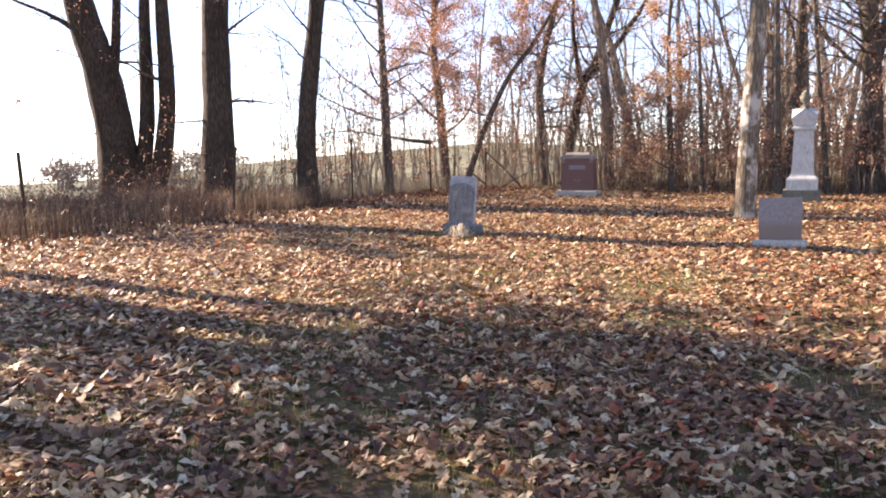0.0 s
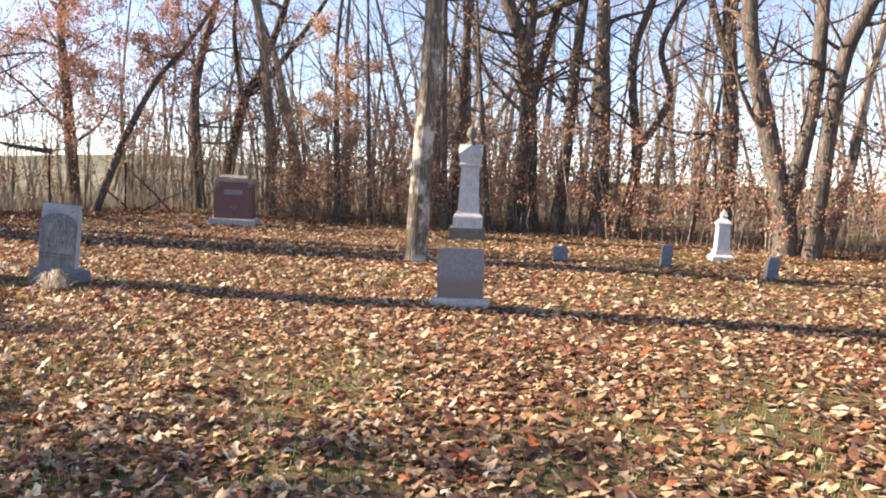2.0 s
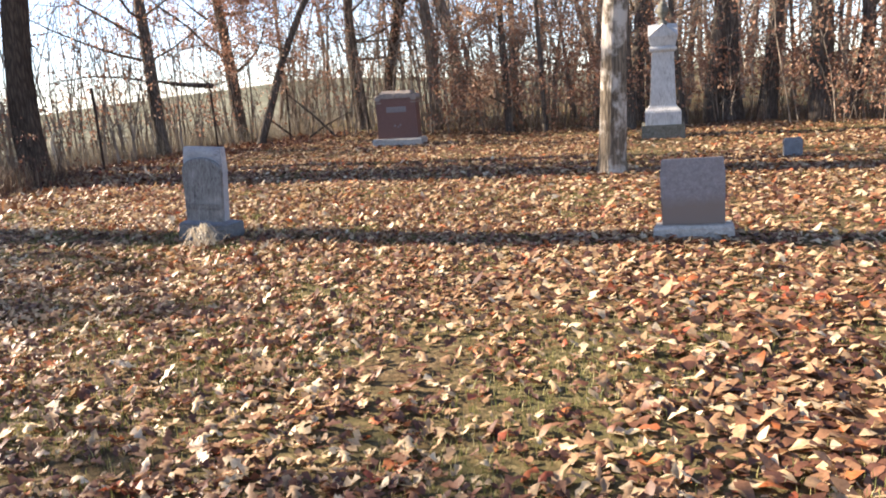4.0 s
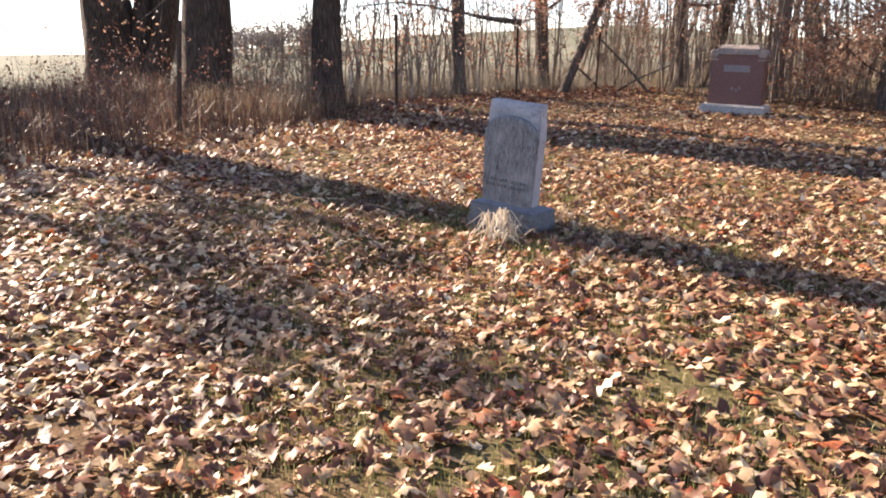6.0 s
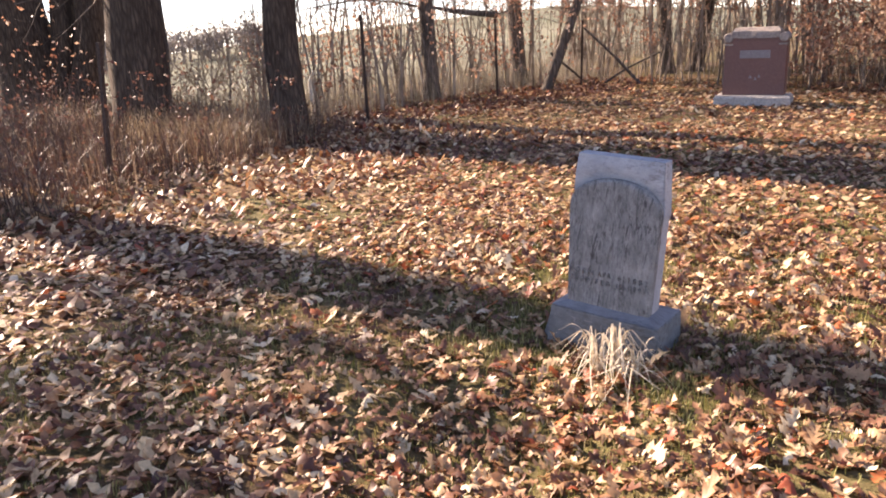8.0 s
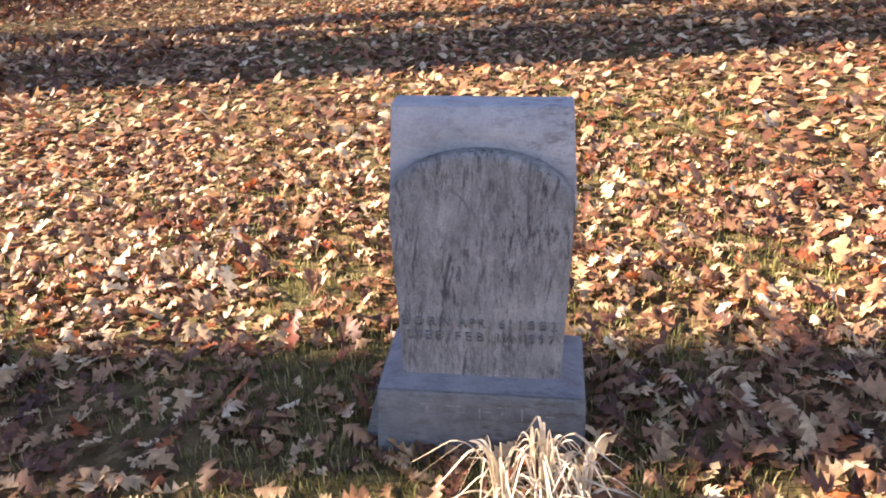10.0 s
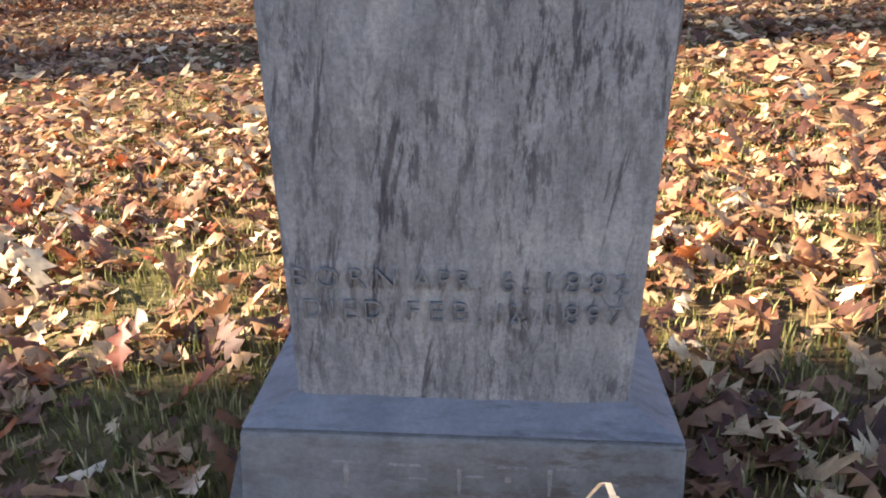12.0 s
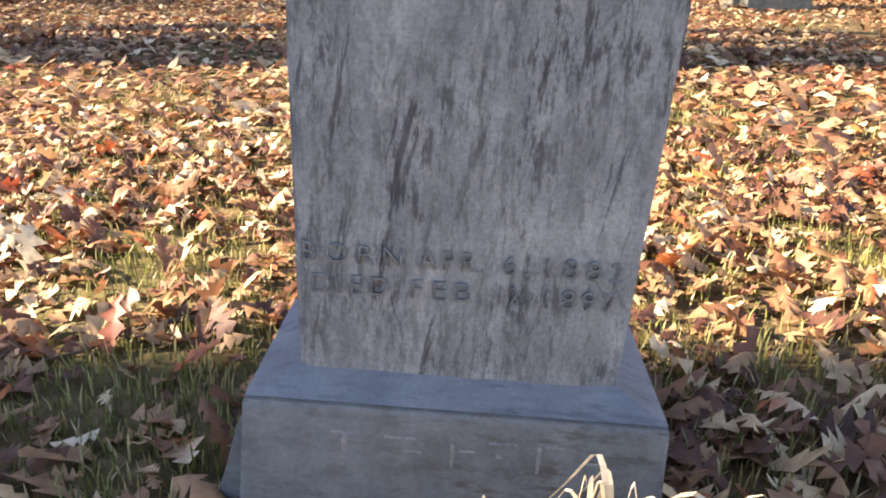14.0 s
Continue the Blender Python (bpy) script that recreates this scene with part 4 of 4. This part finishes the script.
blades("short_grass", patchy(30000, -5, 9, -9.5, 7, -0.08) + patchy(34000, -2.5, 3.5, -3.2, 4, -0.12, 1.2, 5.0) + patchy(26000, 1.5, 8.5, -9.5, -1.5, -0.05, 1.1, 7.0), 0.025, 0.082, 0.006, m_grass, "short green and straw-coloured turf grass", 1)
ring = [(rs.uniform(-0.62, 0.62), rs.uniform(-0.34, 0.6)) for _ in range(2400)]
ring = [(x, y) for x, y in ring if not (abs(x) < 0.325 and -0.06 < y < 0.31)]
ring += [(cx + rs.normal(0, 0.17), cy + rs.normal(0, 0.15)) for cx, cy in ((-0.72, 0.22), (-0.95, 0.75), (-0.5, 1.3), (0.62, 0.5), (0.95, 1.2), (1.5, 0.75), (0.55, -0.25), (-0.6, -0.35), (-1.15, 0.05)) for _ in range(420)]
ring = [(x, y) for x, y in ring if not (abs(x) < 0.36 and -0.06 < y < 0.31)]
blades("tall_grass", ring, 0.025, 0.085, 0.005, m_grass, "uncut green grass round the headstone", 2)


def dry_clump(x0, y0, n, h, spread, seed, label, lean=(0.0, 0.0)):
    """Bleached ribbons that rise, bend over and hang."""
    rng = random.Random(seed)
    top = empty("dry_grass_clump", Matrix.Translation((x0, y0, land(x0, y0))), label, "grass")
    b = Buf()
    for k in range(n):
        an, r = rng.uniform(0, 6.3), rng.uniform(0, 0.035)
        p = Vector((math.cos(an) * r, math.sin(an) * r * 0.7, -0.015))
        hh, out = h * rng.uniform(0.35, 1.15), spread * rng.uniform(0.1, 1.2)
        d = Vector((math.cos(an) + lean[0], math.sin(an) + lean[1], 0))
        turn = Vector((-d.y, d.x, 0)) * rng.uniform(-0.9, 0.9)
        w = rng.uniform(0.0025, 0.0068)
        s = Vector((math.cos(an + 1.57 + rng.uniform(-0.6, 0.6)), math.sin(an + 1.57), 0)) * w
        end, steps_ = rng.uniform(0.7, 1.0), 14
        i0 = len(b.v)
        for j in range(steps_ + 1):
            u = end * j / steps_
            q = p + (d + turn * u) * out * (0.12 * u + 1.3 * u ** 2.2) + Vector((0, 0, hh * (1 - (1 - min(1, u / 0.52)) ** 2.0 - 0.85 * max(0, u - 0.52) ** 1.3 / 0.385)))
            ww = 1 - 0.8 * (j / steps_) ** 2
            b.v += [q - s * ww, q + s * ww]
        b.f += [(i0 + 2 * j, i0 + 2 * j + 1, i0 + 2 * j + 3, i0 + 2 * j + 2) for j in range(steps_)]
    mesh_object("tuft", b.v, b.f, m_pale, top)


dry_clump(0.115, -0.27, 40, 0.235, 0.19, 8, "clump of bleached dry grass before the headstone", (0.0, -0.3))
dry_clump(0.225, -0.255, 42, 0.26, 0.21, 18, "clump of bleached dry grass before the headstone", (0.35, -0.3))
dry_clump(0.32, -0.24, 22, 0.22, 0.2, 9, "small tuft of bleached dry grass", (0.2, -0.2))


def weed_spots(n):
    out = []
    while len(out) < n:
        x, y = rs.uniform(-16, -5.6), rs.uniform(-7, 4.6)
        edge = -5.9 - max(0, y + 0.4) * 0.42
        if x < edge and rs.rand() < 0.35 + 0.65 * (noise.noise((x * 0.6, y * 0.6, 9)) > -0.1):
            out.append((x, y))
    return out


blades("dry_weeds", weed_spots(21000), 0.12, 0.84, 0.008, m_weed, "dry brown weeds and brambles along the fence", 4, 0.6, "weeds")
def brambles():
    rng = random.Random(12)
    b, lv = Buf(), Buf()
    for x, y in weed_spots(850):
        p = Vector((x, y, land(x, y) - 0.03))
        an = rng.uniform(0, 6.3)
        mine = []
        grow(b, p, Vector((math.cos(an) * 0.5, math.sin(an) * 0.5, 1)).normalized(), rng.uniform(0.55, 1.4), rng.uniform(0.004, 0.009), 1, rng, mine, 3, -0.1, 4)
        for i in range(rng.randint(3, 11)):
            q, d = mine[int(rng.random() * len(mine))]
            lv.leaf(q + rand_dir(rng) * rng.uniform(0, 0.07), (rand_dir(rng) + Vector((0, 0, -0.4))).normalized(), rand_dir(rng), rng.uniform(0.035, 0.07))
    tagged(mesh_object("brambles", b.v, b.f, m_twig), "tangled bare brambles at the oaks' feet", "brambles", kind="stuff")
    tagged(mesh_object("bramble_leaves", lv.v, lv.f, m_bramble), "rust-red leaves caught in the brambles", "leaves", kind="stuff")


brambles()
straw_tufts = [(cx + rs.normal(0, 0.22), cy + rs.normal(0, 0.22)) for cx, cy in ((-8.4, 3.2), (-9.6, 3.1), (-10.2, 2.2), (-8.0, 2.5), (-8.9, 2.3), (-9.3, 4.6)) for _ in range(420)]
blades("straw_tufts", straw_tufts, 0.25, 0.75, 0.006, m_straw, "pale tufts of dry grass between the oaks", 15, 0.5, "grass")
blades("straw_grass", [(x, y) for x, y in weed_spots(5500) if noise.noise((x * 0.5, y * 0.5, 2)) > 0.02], 0.25, 0.85, 0.007, m_straw, "tall straw-coloured grass at the oaks' feet", 5, 0.45, "grass")
fence_row = [(-9.9 - abs(rs.normal(0, 1.6)), rs.uniform(4.2, 16)) for _ in range(6500)]
blades("fence_weeds", fence_row, 0.15, 0.8, 0.006, m_field, "dry grass in the fence row", 6, 0.4, "weeds")
blades("woods_edge_weeds", [(x, 13.2 + 0.3 * max(0, 4 - abs(x - 3)) + rs.rand() * 4 - max(0, x - 7) * 0.35) for x in rs.uniform(-5, 15, 5200)], 0.15, 0.8, 0.007, m_weed, "dry weeds at the edge of the woods", 7, 0.5, "weeds")
blades("field_grass", [(-13.5 - 16 * rs.rand() ** 1.5, rs.uniform(-8, 30)) for _ in range(9000)], 0.2, 0.7, 0.012, m_field, "pale dry grass of the open field", 8, 0.5, "grass")


def twig(x, y, length, r, seed):
    rng = random.Random(seed)
    an = rng.uniform(0, 6.3)
    b = Buf()
    p, d = Vector((x, y, land(x, y) + 0.012)), Vector((math.cos(an), math.sin(an), 0))
    pts = [p]
    for i in range(4):
        d = (d + Vector((rng.uniform(-0.3, 0.3), rng.uniform(-0.3, 0.3), 0))).normalized()
        q = pts[-1] + d * length / 4
        pts.append(Vector((q.x, q.y, land(q.x, q.y) + 0.014 + rng.uniform(0, 0.012))))
    b.tube(pts, [r, r * 0.9, r * 0.75, r * 0.6, r * 0.3], 5)
    side = [pts[2], pts[2] + (d.cross(Vector((0, 0, 1))) + d) * length * 0.14 + Vector((0, 0, 0.01))]
    b.tube(side, [r * 0.5, r * 0.2], 4)
    tagged(mesh_object("twig", b.v, b.f, m_twig), "thin broken twig lying among fallen leaves", "twig", "twigs on the ground")


for k, (x, y, length) in enumerate(((5.9, -4.9, 0.42), (6.35, -4.55, 0.3), (5.2, -6.3, 0.5), (3.4, -3.1, 0.35), (1.9, -1.9, 0.32), (-1.1, -0.5, 0.4), (0.9, 0.7, 0.28), (-0.7, 0.5, 0.34), (2.6, -0.6, 0.45), (6.8, -6.9, 0.38))):
    twig(x, y, length, 0.005 + 0.0015 * (k % 3), 300 + k)


LOBES = {"close": [0.015, 0.21, 0.07, 0.33, 0.09, 0.37, 0.11, 0.24, 0.02], "near": [0.02, 0.24, 0.10, 0.36, 0.12, 0.28, 0.03], "mid": [0.03, 0.27, 0.13, 0.34, 0.04], "far": [0.06, 0.32, 0.26, 0.05]}


def leaf_shape(k, detail):
    """A lobed oak leaf along +x: midrib and two lobed edges, gently curled; returns points and quads."""
    rng = random.Random(100 + k)
    lobes = LOBES[detail]
    n = len(lobes)
    if k % 4 == 3:
        lobes = [w * 0.7 for w in lobes]
    curl, fold, twist = rng.uniform(-0.6, 1.2), rng.uniform(0.05, 0.95), rng.uniform(-0.8, 0.8)
    V, across = [], (-1, 1) if detail == "far" else (-1, 0, 1)
    for i in range(n):
        t = i / (n - 1)
        x, zc = t, curl * (t - 0.5) ** 2
        for s in across:
            y = s * lobes[i] * rng.uniform(0.8, 1.15)
            V.append((x - 0.5 + (0.07 if s else 0) * (i % 2), y * (1 - 0.12 * fold), zc + fold * abs(y) * 0.7 + twist * y * (t - 0.5) + (rng.uniform(-1, 1) * (0.085 if detail == "close" else 0.05) if s else 0)))
    F, w = [], len(across)
    for i in range(n - 1):
        F += [(i * w + k, i * w + k + 1, i * w + w + k + 1, i * w + w + k) for k in range(w - 1)]
    V = np.array(V)
    V[:, 2] -= V[:, 2].min()
    return V, np.array(F)


def litter(name, spots, sizes, detail, seed, label, tilt=0.24):
    r = np.random.RandomState(seed)
    shapes = [leaf_shape(k, detail) for k in range(8)]
    VV, FF, off = [], [], 0
    pick = r.randint(0, 8, len(spots))
    for k in range(8):
        sel = np.where(pick == k)[0]
        if not len(sel):
            continue
        V, F = shapes[k]
        m, nv = len(sel), len(V)
        a, tx, ty = r.uniform(0, 2 * np.pi, m), np.clip(r.normal(0, tilt, m), -0.8, 0.8), np.clip(r.normal(0, tilt, m), -0.8, 0.8)
        s = sizes[sel]
        x, y, z = (V[None, :, i] * s[:, None] for i in range(3))
        flip = np.where(r.rand(m) < 0.4, -1.0, 1.0)[:, None]
        z = np.where(flip < 0, z.max(axis=1, keepdims=True) - z, z)
        z = z + x * np.tan(tx)[:, None] + y * np.tan(ty)[:, None]
        X = x * np.cos(a)[:, None] - y * np.sin(a)[:, None] + spots[sel, 0][:, None]
        Y = x * np.sin(a)[:, None] + y * np.cos(a)[:, None] + spots[sel, 1][:, None]
        g = np.array([land(px, py) for px, py in spots[sel]])[:, None]
        z = z - z.min(axis=1, keepdims=True) * 0.8 + g + 0.002 + r.rand(m, 1) * 0.015
        VV.append(np.stack([X, Y, z], 2).reshape(-1, 3))
        FF.append((F[None] + (np.arange(m) * nv)[:, None, None] + off).reshape(-1, 4))
        off += m * nv
    return mesh_object(name, np.concatenate(VV), np.concatenate(FF), m_litter, None, label, True)


GRASSY = ((-0.72, 0.22, 0.22), (-0.95, 0.75, 0.3), (-0.5, 1.3, 0.22), (0.62, 0.5, 0.2), (0.95, 1.2, 0.25), (1.5, 0.75, 0.22), (0.55, -0.25, 0.25), (-0.6, -0.35, 0.3), (6.3, -8.3, 0.45), (5.2, -7.2, 0.4), (4.0, -2.6, 0.5), (2.6, -1.4, 0.4), (5.8, -4.2, 0.4), (7.2, -5.2, 0.45))


def spread(n, x0, x1, y0, y1, bare=0.0, seed=1.0):
    """Spots for fallen leaves, with thin places."""
    out = []
    while len(out) < n:
        x, y = rs.uniform(x0, x1), rs.uniform(y0, y1)
        if abs(x) < 0.33 and -0.06 < y < 0.31:
            continue
        if rs.rand() < 0.8 * max(math.exp(-((x - a) ** 2 + (y - b) ** 2) / (c * c)) for a, b, c in GRASSY):
            continue
        d = noise.noise((x * 0.55, y * 0.55, seed)) + 0.5 * noise.noise((x * 1.9, y * 1.9, seed + 3))
        if rs.rand() < 0.62 - bare * d * 1.2:
            out.append((x, y))
    return np.array(out)


near = spread(84000, -5.5, 10.5, -10.5, 2.6, 0.55)
edge = np.minimum(np.minimum(near[:, 0] + 5.5, 10.5 - near[:, 0]), near[:, 1] + 10.5)
near = near[edge > 1.8 * rs.rand(len(near)) * (near[:, 0] > -4.5)]
# the walked strip gets finer leaves
along = np.array([(7.0, -8.6), (5.4, -6.0), (3.6, -3.6), (2.0, -2.6), (0.6, -1.4), (-0.6, -0.6), (1.0, 0.8), (0.2, 2.4), (-1.0, 1.2), (1.8, 2.2)])
gap = np.min(np.hypot(near[:, None, 0] - along[None, :, 0], near[:, None, 1] - along[None, :, 1]), axis=1)
beside = np.hypot(near[:, 0], near[:, 1] - 0.7) < 2.1
ob = litter("leaf_bed", near[beside], rs.uniform(0.045, 0.122, beside.sum()), "close", 21, "", 0.3)
tagged(ob, "curled brown and tan oak leaves round the headstone", "fallen leaves", kind="stuff")
fine_ones = (gap < 1.25) & ~beside
ob = litter("leaf_litter", near[fine_ones], rs.uniform(0.045, 0.122, fine_ones.sum()), "near", 1, "")
tagged(ob, "curled brown and tan oak leaves covering the turf", "fallen leaves", kind="stuff")
rest = near[(~fine_ones) & (~beside) & (gap < 2.4)]
ob = litter("leaf_carpet", rest, rs.uniform(0.045, 0.115, len(rest)), "mid", 6, "")
tagged(ob, "curled brown and tan oak leaves covering the turf", "fallen leaves", kind="stuff")
rest = near[(gap >= 2.4) & ~beside]
ob = litter("leaf_drift", rest, rs.uniform(0.045, 0.115, len(rest)), "far", 16, "")
tagged(ob, "curled brown and tan oak leaves covering the turf", "fallen leaves", kind="stuff")
mid = spread(37000, -9.5, 13.5, 2.4, 14.5, 0.5)
mid = np.concatenate([mid, spread(7000, -5, 6.5, 2.4, 7.5, 0.3, 4.0)])
ob = litter("far_leaf_litter", mid, rs.uniform(0.055, 0.125, len(mid)), "far", 2, "")
tagged(ob, "brown oak leaves strewn between the graves", "fallen leaves", kind="stuff")
side = np.array([(x, y) for x, y in spread(14000, -12, -4.5, -6, 6, 0.3)])
ob = litter("weedy_leaf_litter", side, rs.uniform(0.06, 0.125, len(side)), "far", 3, "", 0.45)
tagged(ob, "red-brown oak leaves caught in the weeds", "fallen leaves", kind="stuff")

drifted = spread(5000, -12.2, -7.6, 2.5, 14.5, 0.2, 6.0)
ob = litter("fence_leaf_drift", drifted, rs.uniform(0.06, 0.125, len(drifted)), "far", 13, "", 0.45)
# darker leaf material also carries the shade of the fence row
ob.data.materials[0] = m_bramble
tagged(ob, "red-brown leaves drifted along the fence, darkened for its shade", "fallen leaves", kind="stuff")

outer = np.array([(x, y) for x, y in np.stack([rs.uniform(-9, 17, 13000), rs.uniform(-16, 8, 13000)], 1) if (y < -8.6 or x > 8.6) and rs.rand() < 0.5 + 0.5 * noise.noise((x * 0.4, y * 0.4, 8))])
ob = litter("outer_leaf_litter", outer, rs.uniform(0.06, 0.13, len(outer)), "far", 9, "")
tagged(ob, "brown oak leaves scattered over the turf", "fallen leaves", kind="stuff")

# single leaves lying nearest the headstone
single = []
for k in range(8):
    V, F = leaf_shape(k, "close")
    me = bpy.data.meshes.new("leaf")
    me.from_pydata(V.tolist(), [], F.tolist())
    me.materials.append(m_leaf_one)
    me.polygons.foreach_set("use_smooth", [True] * len(me.polygons))
    single.append(me)
rng = random.Random(77)
count = 0
while count < 290:
    x, y = rng.uniform(-1.7, 1.9), rng.uniform(-0.9, 2.4)
    if abs(x) < 0.36 and -0.1 < y < 0.35:
        continue
    ob = new("leaf", single[rng.randint(0, 7)])
    s = rng.uniform(0.065, 0.13)
    ob.parent = ground
    ob.matrix_basis = pose(x, y, land(x, y) + 0.012, rng.gauss(0, 16), rng.gauss(0, 16), rng.uniform(0, 360)) @ Matrix.Scale(s, 4)
    count += 1
